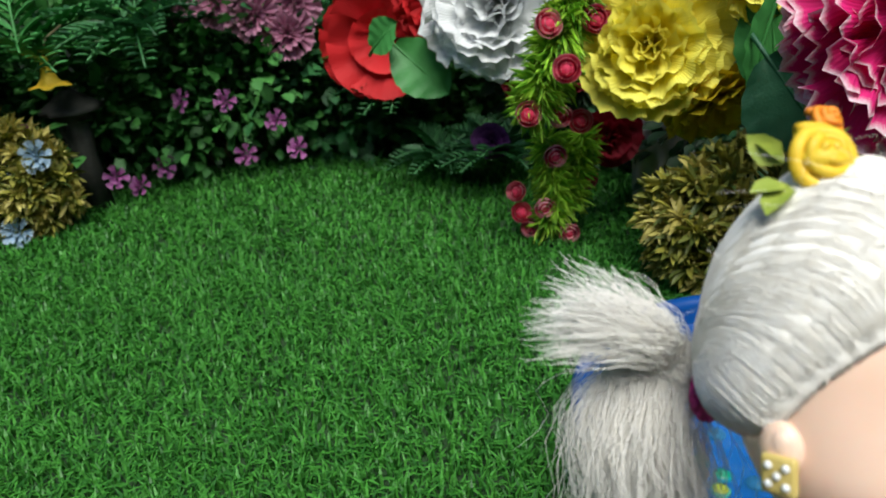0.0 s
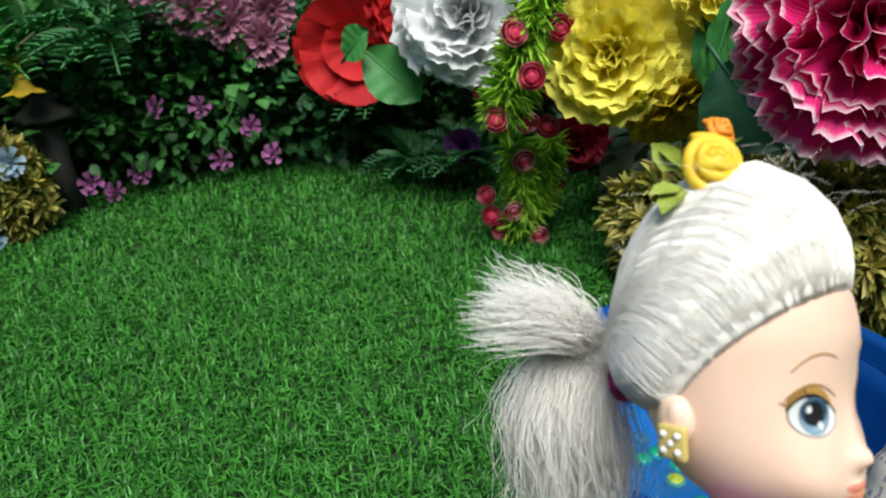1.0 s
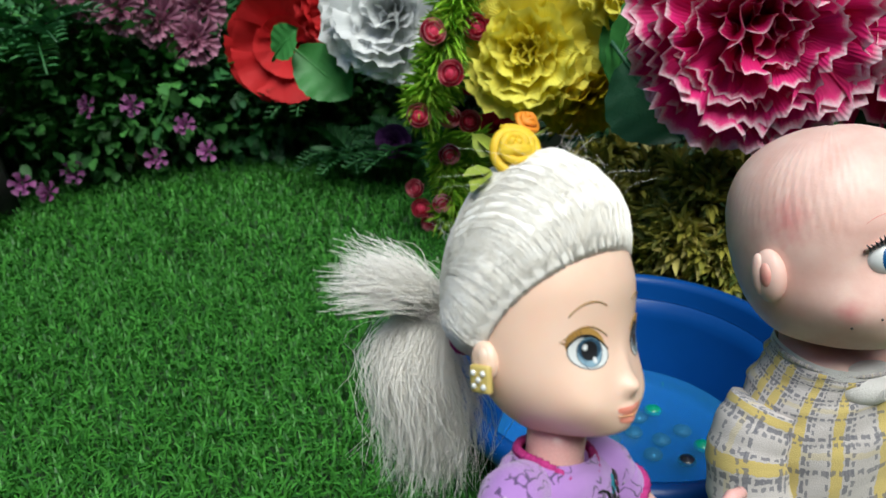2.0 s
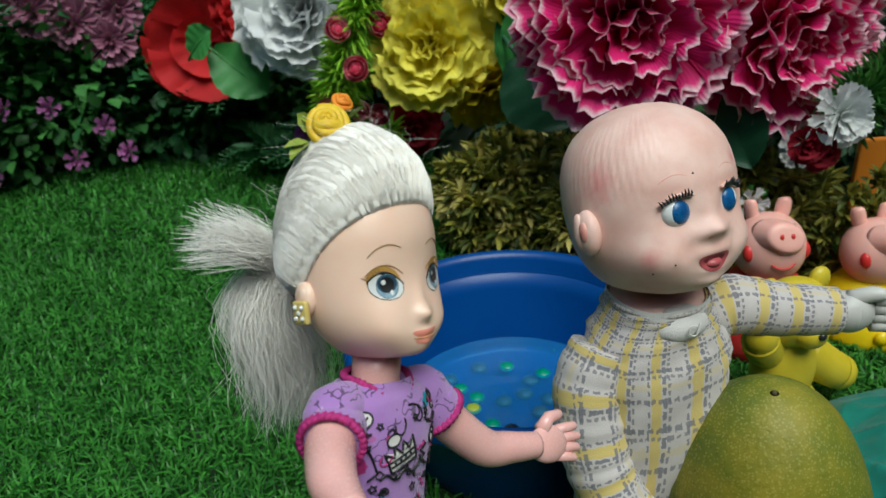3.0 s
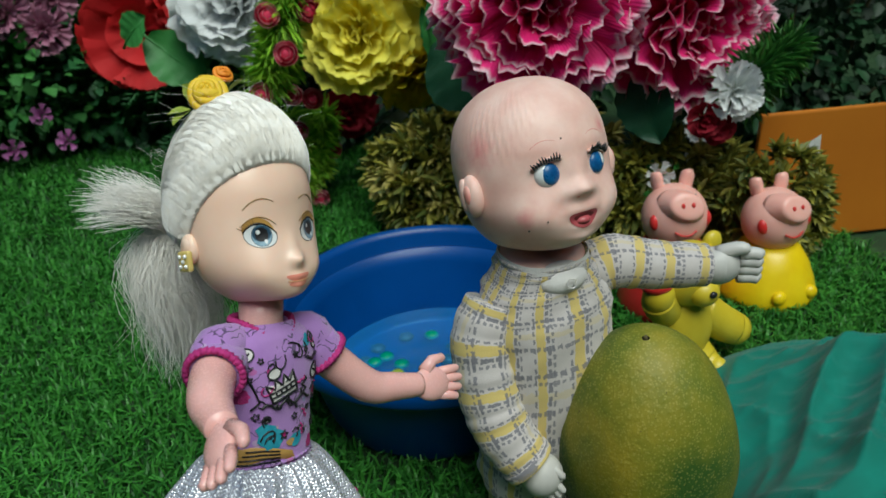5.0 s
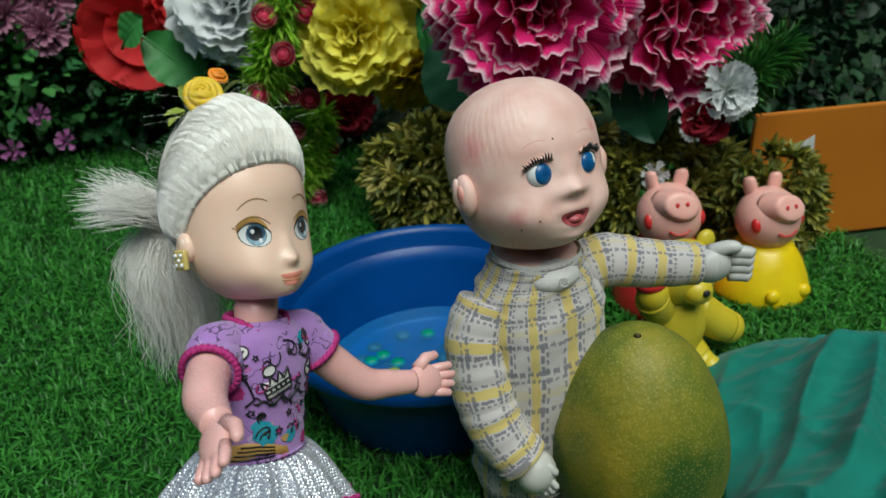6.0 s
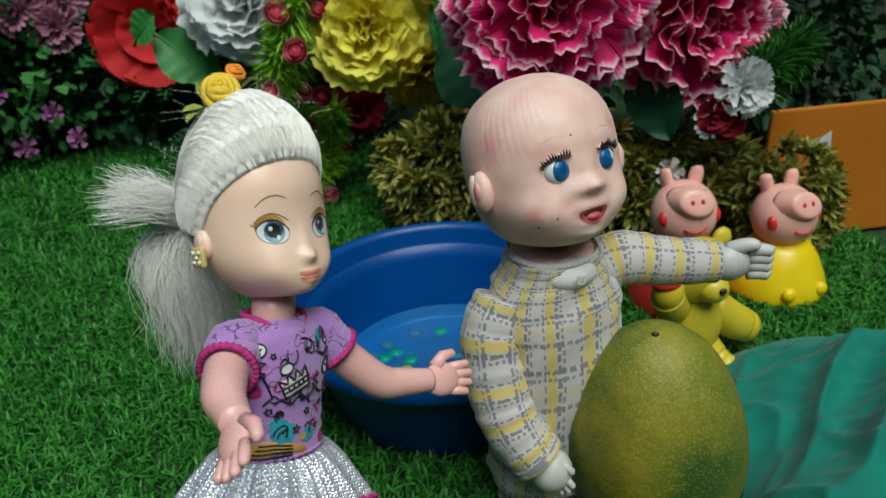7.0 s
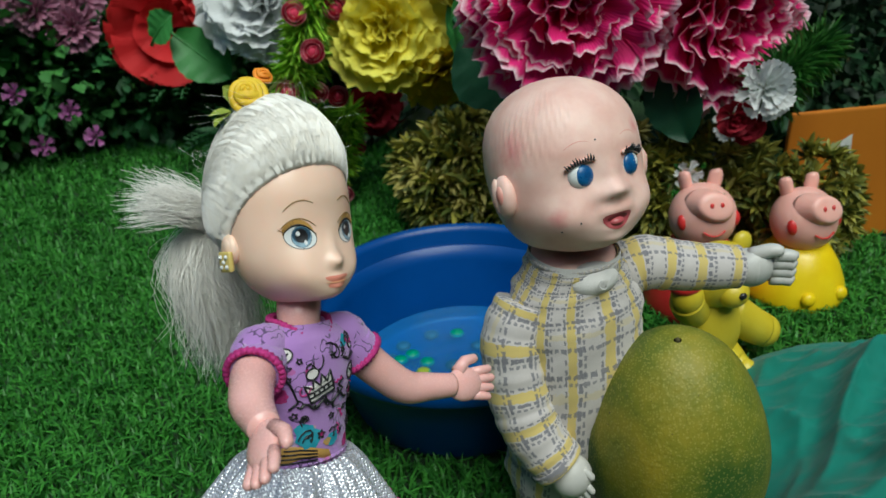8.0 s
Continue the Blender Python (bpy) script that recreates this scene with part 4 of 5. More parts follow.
def limb(geo, pts, radii, mat, n=16, steps=16, wrinkle=0.0, flat=1.0, uvs=(2, 3)):
    path = smooth_path(pts, steps)
    rr = np.interp(np.linspace(0, 1, steps + 1), np.linspace(0, 1, len(radii)), radii)
    rr = [r * (1 + wrinkle * (0.6 * math.sin(i * 0.83 + 9 * r) + 0.5 * math.sin(i * 1.57 + 1) * math.sin(i * 0.31))) for i, r in enumerate(rr)]
    geo.tube(path, rr, n, mat, flat, uvs)


def turned_head(geo, pieces, pivot, back, side, size=1.0, lift=0.0):
    """Tilts the finished head back and turns it on the neck."""
    m = (Matrix.Rotation(radians(side), 3, "Z") @ Matrix.Rotation(radians(-back), 3, "X")) * size
    r, p = np.array(m), np.array(pivot)
    for k in range(pieces):
        geo.v[k] = (geo.v[k] - p) @ r.T + p + (0, 0, lift)


def rose_knot(geo, c, r, mat, way):
    """A rose wound from one strip of ribbon."""
    m = facing(c, way)

    path, width = [], []
    for i in range(80):
        u = i / 79
        a = u * 6.6 * math.pi
        rad = r * (0.08 + 0.76 * u)
        path.append(m @ Vector((rad * math.cos(a), rad * math.sin(a) * 1.1, r * (0.55 - 0.75 * u * u + 0.06 * math.sin(3 * a)))))
        width.append(r * (0.1 + 0.12 * u))
    geo.tube(path, width, 10, mat)
    geo.ball(c, (r * 0.72, r * 0.72, r * 0.45), mat, 14, 10)


def girl_doll(m, nod):
    """m poses the body, nod the head; both as turn and place."""
    mats = [SKIN, ARM, HAIR, LILAC, TRIM, SILVER, GOLD, GEM, EYEWHITE, INK, IRIS, BROW, SHADOW, LIP, BLUSH, ROSEY, ROSEO, RIBG, WCOT, TEALP, IRISD]
    S, A, H, L, T, F, GO, GE, EW, K, I, B, SH, LI, BL, RY, RO, RG, W, TE, ID = range(len(mats))
    g = Geo()
    rows = [(0.2062, 0.003, 0.014, -0.004), (0.2075, 0.0115, 0.0225, 0.006), (0.211, 0.0172, 0.0265, 0.0135), (0.217, 0.0232, 0.0282, 0.019), (0.225, 0.0272, 0.0278, 0.0235), (0.234, 0.0288, 0.0266, 0.0268),
            (0.245, 0.029, 0.0264, 0.029), (0.256, 0.0284, 0.0266, 0.029), (0.266, 0.0256, 0.0246, 0.0268), (0.2745, 0.019, 0.019, 0.0205), (0.2798, 0.009, 0.009, 0.0105), (0.281, 0.0005, 0.0005, 0.0006)]
    bumps = [(0, 0.2238, 0.0034, 0.13, 0.003), (0, 0.229, 0.0014, 0.1, 0.006), (0, 0.2166, 0.0013, 0.2, 0.0018), (0, 0.2132, 0.0013, 0.16, 0.0016), (0.47, 0.2365, -0.0014, 0.22, 0.0055), (-0.47, 0.2365, -0.0014, 0.22, 0.0055),
             (0.6, 0.2195, 0.0016, 0.3, 0.007), (-0.6, 0.2195, 0.0016, 0.3, 0.007), (0, 0.2105, 0.0012, 0.2, 0.002), (0, 0.254, 0.0008, 0.7, 0.009)]
    head = head_surface(rows, bumps)
    g.grid(lambda u, v: head((u - 0.5) * 2 * math.pi, 0.2062 + 0.0747 * v), 144, 110, S, True)
    for sg in (-1, 1):
        az, h = 0.47 * sg, 0.2358

        def lid(w, up, low, tip=0.0009):
            return lambda a: (w * math.cos(a), (up if math.sin(a) > 0 else low) * math.sin(a) + tip * sg * math.cos(a))
        decal(g, head, az + 0.02 * sg, h + 0.0016, lid(0.0066, 0.0062, 0.004), SH, 0.00006)
        decal(g, head, az, h, lid(0.0068, 0.0052, 0.0051), K, 0.00014)
        decal(g, head, az, h, lid(0.0065, 0.0046, 0.0048), EW, 0.00022)
        decal(g, head, az + 0.02, h + 0.0002, oval(0.0043, 0.0047), K, 0.0003)
        decal(g, head, az + 0.02, h + 0.0002, oval(0.0041, 0.0045), I, 0.00036)
        decal(g, head, az + 0.02, h + 0.001, oval(0.0038, 0.0034), ID, 0.00042)
        decal(g, head, az + 0.02, h + 0.0006, oval(0.0027, 0.003), K, 0.00048)
        decal(g, head, az - 0.03, h + 0.0017, oval(0.0009, 0.001), EW, 0.00056, 2, 14)
        decal(g, head, az + 0.07, h - 0.0024, oval(0.0007, 0.001), EW, 0.00056, 2, 12)
        arc(g, head, az, h + 0.0012, 0.0068, 0.0041, K, 0.00015, 0.00042, 0.0009 * sg)
        arc(g, head, az, h + 0.0046, 0.007, 0.0034, B, 0.0001, 0.00025, 0.0004 * sg)
        arc(g, head, az * 0.97, h + 0.0125, 0.0066, 0.0028, B, 0.0001, 0.00028, -0.0012 * sg)
        for k in range(6):
            a = head(az + sg * (0.06 + 0.036 * k), h + 0.0052 - 0.0004 * k, 0.0003)
            b = head(az + sg * (0.1 + 0.045 * k), h + 0.0078 - 0.0007 * k, 0.0004)
            g.tube([a, b], [0.00024, 0.0001], 5, B)
        ear = head(sg * 1.72, 0.2335)
        g.ball(ear + Vector((sg * 0.0008, 0, 0)), (0.0034, 0.0052, 0.0066), S, 16, 10)
        g.ball(ear + Vector((sg * 0.0028, -0.0008, 0.0012)), (0.0015, 0.0026, 0.0036), S, 14, 8)
        eb = ear + Vector((sg * 0.0046, -0.0015, -0.0048))
        box(g, eb.x - 0.0012, eb.y - 0.004, eb.z - 0.0044, eb.x + 0.0012, eb.y + 0.004, eb.z + 0.0044, GO, 0.0009)
        for dy in (-0.002, 0, 0.002):
            for dz in (-0.0021, 0.0021) if dy else (0,):
                g.ball(eb + Vector((sg * 0.0013, dy, dz)), 0.001, GE, 8, 6)
    decal(g, head, 0, 0.2168, lambda a: (0.0062 * math.cos(a), 0.0015 * math.sin(a) + 0.0005 * math.cos(2 * a)), LI, 0.00015)
    decal(g, head, 0, 0.2136, oval(0.0047, 0.0015, 0, 0.0002), LI, 0.0002)
    arc(g, head, 0, 0.2152, 0.0056, -0.0004, BL, 0.0003, 0.0003)

    # swept-back hair: a grooved shell from the hairline over the crown to the tie
    mid, tie = Vector((0, 0.001, 0.247)), Vector((-0.004, 0.036, 0.236))

    def hairline(az):
        q = min(1.0, abs(az) / 1.75)
        return 0.266 - 0.029 * q ** 2.3 - (0.012 * max(0.0, abs(az) - 1.75) / 1.4)

    def sweep(az, q, big=1.0, jit=(0.0, 0.0), up=0.0):
        root = head(az, hairline(az) + up, 0.0003)
        d0, d2 = (root - mid), (tie - mid)
        d1 = d0.normalized() * 0.8 + d2.normalized() * 0.35 + Vector((jit[0], 0.1, 0.8 + jit[1]))
        d = (d0.normalized() * (1 - q) ** 2 + d1.normalized() * (2.2 * q * (1 - q)) + d2.normalized() * q * q).normalized()
        shell = 1 / math.sqrt((d.x / 0.0355) ** 2 + (d.y / (0.0375 if d.y > 0 else 0.034)) ** 2 + (d.z / (0.0525 if d.z > 0 else 0.036)) ** 2)
        f = min(1, q * 4.2) ** 0.65
        r = d0.length * (1 - f) + shell * big * f
        if q > 0.82:
            r = r * (1 - q) / 0.18 + d2.length * (q - 0.82) / 0.18
        return mid + d * r

    def shell(u, v):
        az = (u - 0.5) * 2 * math.pi
        e = math.exp(-((v - 0.12) / 0.13) ** 2)
        tuft = abs(math.sin(az * 22 + 0.6 * math.sin(az * 5)))
        return sweep(az, v, 0.99 - 0.034 * e * (1 - tuft) + 0.006 * math.sin(az * 61 + 5 * v) * (1 - e) + 0.01 * math.sin(az * 9 + 6 * v) * v)
    g.grid(shell, 440, 44, H, True)
    sr = random.Random(11)
    for k in range(3400):
        az = sr.uniform(-math.pi, math.pi) if k % 3 else sr.uniform(-1.9, 1.9)
        lift, jit = sr.uniform(0.986, 1.004), (sr.gauss(0, 0.04), sr.gauss(0, 0.05))
        up = sr.uniform(-0.0008, 0.001)
        g.tube([sweep(az, i / 10, lift, jit, up) for i in range(11)], [0.00009] + [0.00013] * 9 + [0.0001], 3, H)
    # short flyaway hairs over the crown
    for k in range(60):
        a = sweep(sr.uniform(-1.6, 1.6), sr.uniform(0.25, 0.6), 0.99)
        d = (a - mid).normalized()
        p = [a, a + d * 0.004 + Vector((sr.gauss(0, 0.003), sr.gauss(0, 0.003), 0.001)), a + d * 0.007 + Vector((sr.gauss(0, 0.006), sr.gauss(0, 0.006), sr.gauss(0, 0.003)))]
        g.tube(smooth_path(p, 8), [0.00004] * 9, 3, H)
    # ribbon roses and hair tie
    rose_knot(g, Vector((-0.0115, 0.003, 0.2985)), 0.0096, RY, (-0.55, -0.75, 0.35))
    rose_knot(g, Vector((0.0005, 0.007, 0.3085)), 0.0052, RO, (-0.2, -0.7, 0.6))
    for p, d in (((-0.017, 0.008, 0.293), (-0.8, 0.0, -0.5)), ((0.003, 0.01, 0.3), (0.55, -0.3, 0.55)), ((-0.008, 0.013, 0.298), (-0.3, 0.6, 0.6))):
        leaves(g, [p, p], [d, (d[0], d[1] + 0.4, d[2] + 0.4)], [0.012, 0.01], 1.0, RG)
    for k in range(14):
        a, b = 2 * math.pi * k / 14, 2 * math.pi * (k + 1.2) / 14
        g.tube([(tie.x + 0.0075 * math.cos(a), tie.y + 0.001, tie.z + 0.0075 * math.sin(a)), (tie.x + 0.0075 * math.cos(b), tie.y + 0.001, tie.z + 0.0075 * math.sin(b))], [0.0017, 0.0017], 6, T)

    # seat the head on the neck
    back = m.inverted() @ nod
    r3, t3 = np.array(back.to_3x3()), np.array(back.translation)
    for k in range(len(g.v)):
        g.v[k] = (g.v[k] - (0, 0, 0.207)) @ r3.T + t3
    knot = m @ back @ (tie - Vector((0, 0, 0.207)))

    # ponytail: hangs straight down in waves, with one lock thrown outwards
    inv = m.inverted()
    left, deep = Vector((-0.98, 0.19, 0)), Vector((0.19, 0.98, 0))
    rr = random.Random(5)
    for k in range(3600):
        ang, rad = rr.uniform(0, 6.28), 0.005 * math.sqrt(rr.random())
        a = knot + left * (rad * math.cos(ang)) + Vector((0, 0, rad * math.sin(ang)))
        sx, sd, fl = rr.gauss(0, 1), rr.gauss(0, 1), rr.uniform(0.5, 1.08)
        lock = math.sin(k % 17 * 1.9)
        if k % 4:
            p = [a, a + left * (0.011 + 0.003 * sx) + deep * 0.005 + Vector((0, 0, 0.001)), a + left * (0.016 + 0.005 * sx + 0.003 * lock) + deep * (0.004 * sd) + Vector((0, 0, -0.014 * fl)),
                 a + left * (0.013 + 0.0055 * sx + 0.004 * lock) + deep * (0.005 * sd) + Vector((0, 0, -0.034 * fl)), a + left * (0.014 + 0.006 * sx + 0.005 * math.sin(k % 11 * 2.3)) + deep * (0.006 * sd) + Vector((0, 0, -0.053 * fl))]
        else:
            far = rr.uniform(0.55, 1.1)
            p = [a, a + left * 0.009 + deep * 0.003 + Vector((0, 0, 0.006 + 0.0015 * sx)), a + left * (0.02 * far) + deep * (0.003 * sd) + Vector((0, 0, 0.014 + 0.002 * sx)), a + left * (0.034 * far) + deep * (0.005 * sd) + Vector((0, 0, 0.019 + 0.0035 * sx - 0.004 * (far > 0.95)))]
        w = rr.uniform(0.0007, 0.0016)
        ph = rr.uniform(0, 6)
        path = [inv @ (q + left * (w * math.sin(i * 1.1 + ph)) + deep * (w * math.cos(i * 1.3 + ph))) for i, q in enumerate(smooth_path(p, 10))]
        g.tube(path, [0.00011] * 8 + [0.0001, 0.00008, 0.00005], 3, H)

    # neck and bodice
    g.tube([(0, 0.001, 0.188), (0, 0.001, 0.2), (0, 0.001, 0.212)], [0.0105, 0.0095, 0.0098], 24, A)
    torso = [(0.1995, 0.0135, 0.0112, 0.001), (0.1965, 0.0195, 0.0132, 0.001), (0.1925, 0.0232, 0.015, 0.0), (0.186, 0.0238, 0.0165, -0.0006), (0.175, 0.0232, 0.0172, -0.001), (0.16, 0.0222, 0.0168, 0.0), (0.146, 0.0222, 0.0168, 0.0), (0.1385, 0.0228, 0.0172, 0.0)]
    body_loft(g, torso, L, 72, 0.012)
    zs, tw, td, ty = (np.array([q[i] for q in torso[::-1]]) for i in range(4))

    def cloth(x, z, out=0.0004):
        w, d, y = (float(np.interp(z, zs, c)) for c in (tw, td, ty))
        e = max(0.0, 1 - min(0.999, abs(x) / w) ** 2.35) ** (1 / 2.35)
        q = Vector((x, (y - d * e) * 1.0, z))
        return q + Vector((x / w, -e, 0)).normalized() * (out + 0.0003)

    def stroke(pts, mat=K, wide=0.00042, shut=False):
        pts = list(pts) + ([pts[0]] if shut else [])
        line = []
        for (x0, z0), (x1, z1) in zip(pts[:-1], pts[1:]):
            line += [cloth(x0 + (x1 - x0) * i / 3, z0 + (z1 - z0) * i / 3) for i in range(3)]
        line.append(cloth(*pts[-1]))
        g.tube(line, [wide] * len(line), 5, mat)

    def patch(pts, mat, out=0.0002):
        cx, cz = sum(p[0] for p in pts) / len(pts), sum(p[1] for p in pts) / len(pts)
        n = len(pts)
        g.grid(lambda u, v: cloth(cx + (pts[round(u * n) % n][0] - cx) * max(v, 0.02), cz + (pts[round(u * n) % n][1] - cz) * max(v, 0.02), out), n, 4, mat, True)

    def placed(shape, x, z, size, turn):
        c, sn = math.cos(turn), math.sin(turn)
        return [(x + size * (px * c - pz * sn), z + size * (px * sn + pz * c)) for px, pz in shape]
    star = [((1.0 if k % 2 == 0 else 0.45) * math.sin(math.pi * k / 5), (1.0 if k % 2 == 0 else 0.45) * math.cos(math.pi * k / 5)) for k in range(10)]
    ring = [(math.cos(2 * math.pi * k / 16), 0.75 * math.sin(2 * math.pi * k / 16)) for k in range(16)]
    crown = [(-1, -0.7), (1, -0.7), (1.05, 0.15), (1.15, 0.75), (0.6, 0.2), (0.35, 0.85), (0, 0.2), (-0.4, 0.85), (-0.6, 0.2), (-1.15, 0.75), (-1.05, 0.15)]
    c = placed(crown, -0.0035, 0.1735, 0.0062, 0.35)
    patch(c, W, 0.00025)
    stroke(c, K, 0.0005, True)
    for dz in (-0.35, 0.0):
        stroke(placed([(-1, dz), (1, dz)], -0.0035, 0.1735, 0.0062, 0.35), K, 0.0004)
    for dx in (-0.6, -0.2, 0.2, 0.6):
        stroke(placed([(dx, -0.35), (dx, 0.0)], -0.0035, 0.1735, 0.0062, 0.35), K, 0.0005)
    eye_patch = placed(ring, -0.0075, 0.18, 0.003, 0.4)
    patch(eye_patch, W, 0.0004)
    stroke(eye_patch, K, 0.0004, True)
    for x, z, r, fill in ((-0.013, 0.186, 0.0014, None), (0.0035, 0.1865, 0.0015, T), (-0.0145, 0.1625, 0.0017, None), (-0.0105, 0.1605, 0.0019, K), (0.0035, 0.1595, 0.0017, None), (0.0115, 0.1615, 0.0014, None), (0.0105, 0.1875, 0.0014, None), (-0.0175, 0.1785, 0.0015, None), (-0.002, 0.1525, 0.0021, T), (0.0165, 0.1525, 0.0015, TE), (0.009, 0.1515, 0.0012, None)):
        p = placed(star, x, z, r, x * 60)
        if fill is not None:
            patch(p, fill)
        stroke(p, K, 0.0003, True)
    for x, z, r in ((0.0165, 0.177, 0.0042), (-0.0185, 0.1885, 0.0036), (0.018, 0.189, 0.003)):
        p = placed(ring, x, z, r, 0.5)
        patch(p, W)
        stroke(p, K, 0.0004, True)
        stroke(placed([(-0.4, 0.2), (0.1, -0.2), (0.5, 0.3)], x, z, r, 0), K, 0.0004)
    for x, z, r, mat in ((0.0185, 0.168, 0.004, T), (-0.008, 0.153, 0.0068, TE), (0.004, 0.149, 0.004, TE), (0.0015, 0.1485, 0.0022, SH), (-0.009, 0.1805, 0.002, T), (0.014, 0.145, 0.003, T), (-0.0195, 0.171, 0.0032, T), (0.012, 0.1905, 0.003, TE)):
        p = placed(ring, x, z, r, x * 90)
        p = [(px + 0.12 * r * math.sin(9 * k), pz + 0.15 * r * math.cos(7 * k)) for k, (px, pz) in enumerate(p)]
        patch(p, mat, 0.00012)
    wave = [(-0.0125 + 0.0245 * k / 14, 0.1665 + 0.0016 * math.sin(k * 1.25) + 0.0022 * (k / 14 - 0.4)) for k in range(15)]
    stroke(wave, K, 0.0006)
    for k in range(9):
        x, z = wave[k + 3]
        stroke([(x, z), (x + 0.0012 * math.cos(k * 2.1), z + 0.0026 * math.sin(k * 1.7 + 0.5))], K, 0.0005)
    stroke(placed([(-0.6, -1), (0.3, -0.5), (-0.4, 0.2), (0.5, 0.5), (0.2, 1.0)], 0.008, 0.1725, 0.0038, 0.2), K, 0.0004)
    stroke([(-0.0205, 0.1835), (-0.0165, 0.176), (-0.0135, 0.1685), (-0.0165, 0.1655)], K, 0.0005)
    stroke([(0.0105, 0.184), (0.0145, 0.1825), (0.0195, 0.184)], K, 0.0007)
    pr = random.Random(3)
    for k in range(26):
        x, z = pr.uniform(-0.021, 0.021), pr.uniform(0.15, 0.193)
        turn, size = pr.uniform(0, 6.28), pr.uniform(0.0014, 0.0032)
        shape = [(-1, 0), (-0.4, 0.5), (0.2, 0.1), (0.6, 0.5), (1, 0.1)] if k % 2 else [(0.8 * math.cos(0.7 * j), 0.8 * math.sin(0.7 * j) * (1 + 0.1 * j)) for j in range(7)]
        stroke([(max(-0.0215, min(0.0215, px)), max(0.146, min(0.195, pz))) for px, pz in placed(shape, x, z, size, turn)], K if k % 5 else T, 0.00034)
    band = [(-0.0215, 0.1405), (0.004, 0.1405), (0.0025, 0.1445), (-0.006, 0.1475), (-0.0145, 0.1495), (-0.0215, 0.1495)]
    patch(band, SH, 0.0003)
    for k in range(4):
        stroke([(-0.0205 + 0.001 * k, 0.142 + 0.0019 * k), (-0.012, 0.1425 + 0.0017 * k), (-0.004, 0.1418 + 0.0013 * k)], K, 0.00035)
    # knitted edgings
    for k in range(40):
        a, b = 2 * math.pi * k / 40, 2 * math.pi * (k + 1.3) / 40
        za, zb = (0.2 - 0.0082 * max(0, -math.sin(q)) ** 3 for q in (a, b))
        ka, kb = (1 + 0.25 * max(0, -math.sin(q)) for q in (a, b))
        g.tube([(0.0137 * math.cos(a), 0.001 + 0.0116 * ka * math.sin(a), za - 0.0006), (0.0137 * math.cos(b), 0.001 + 0.0116 * kb * math.sin(b), zb + 0.0006)], [0.0016, 0.0014], 6, T)
    ARMS = {-1: [(-0.0255, -0.005, 0.1855), (-0.0365, -0.014, 0.1805), (-0.044, -0.025, 0.178), (-0.0515, -0.043, 0.174), (-0.065, -0.06, 0.161)],
            1: [(0.0265, -0.003, 0.1855), (0.0405, -0.0085, 0.17), (0.0545, -0.0125, 0.1612), (0.083, -0.022, 0.1575), (0.1136, -0.03, 0.1545)]}
    for sg in (-1, 1):
        pts = [Vector(p) for p in ARMS[sg]]
        sh = Vector((sg * 0.0175, 0.0, 0.189))
        ax = (pts[1] - pts[0]).normalized()
        cuff = pts[0] + ax * 0.008
        limb(g, [sh - Vector((sg * 0.006, 0, -0.001)), sh + Vector((sg * 0.006, -0.002, 0.0005)), pts[0], cuff], [0.0095, 0.0112, 0.0114, 0.0114], L, 28, 12, 0.015)
        q = ax.to_track_quat("Z", "Y").to_matrix()
        for k in range(30):
            a, b = 2 * math.pi * k / 30, 2 * math.pi * (k + 1.35) / 30
            g.tube([cuff + q @ Vector((0.0114 * math.cos(a), 0.0114 * math.sin(a), -0.0008)), cuff + q @ Vector((0.0114 * math.cos(b), 0.0114 * math.sin(b), 0.0008))], [0.0016, 0.0014], 6, T)
        limb(g, [pts[0], cuff + ax * 0.002, pts[2], (pts[2] + pts[3]) / 2 + Vector((0, 0, -0.0008)), pts[3]], [0.0082, 0.009, 0.0084, 0.0072, 0.006], A, 24, 24)
        hand_shape(g, pts[3] - (pts[4] - pts[3]) * 0.06, pts[4] - pts[3], (0.15 * sg, 0.25, 1) if sg > 0 else (0.6, -0.2, 1), 0.0175 if sg < 0 else 0.0195, A)

    def tier(z0, z1, r0, r1, waves, amp, ph, mat):
        def fn(u, v):
            a = 2 * math.pi * u
            q = v ** 0.75
            r = r0 + (r1 - r0) * q + amp * v ** 0.4 * (math.sin(waves * a + ph) + 0.45 * math.sin(waves * 2.3 * a + 1.3 * ph)) + 0.0007 * math.sin(40 * a) * (1 - v)
            return (r * math.cos(a), r * 0.9 * math.sin(a), z0 + (z1 - z0) * v + 0.0015 * math.sin(5 * a + ph) * v)
        g.grid(fn, 200, 18, mat, True)
        for k in range(150):
            p, q = fn(k / 150, 1.0), fn((k + 1.5) / 150 % 1, 1.0)
            g.tube([(p[0], p[1], p[2] - 0.0009), (q[0], q[1], q[2] + 0.0009)], [0.0014, 0.0013], 6, T)
    tier(0.1405, 0.1135, 0.023, 0.044, 15, 0.0034, 0.4, F)
    tier(0.121, 0.082, 0.035, 0.056, 16, 0.0036, 1.9, F)
    for k in range(40):
        a, b = 2 * math.pi * k / 40, 2 * math.pi * (k + 1.1) / 40
        g.tube([(0.0232 * math.cos(a), 0.0176 * math.sin(a), 0.1405), (0.0232 * math.cos(b), 0.0176 * math.sin(b), 0.1405)], [0.0009, 0.0009], 5, L)
    for sg in (-1, 1):
        limb(g, [(sg * 0.012, 0, 0.13), (sg * 0.0135, 0, 0.03), (sg * 0.012, 0.001, -0.079 + 0.004 * sg)], [0.013, 0.0125, 0.009], A, 16, 10)
        g.ball((sg * 0.012, -0.006, -0.083 + 0.004 * sg), (0.0095, 0.0165, 0.008), T, 18, 12)
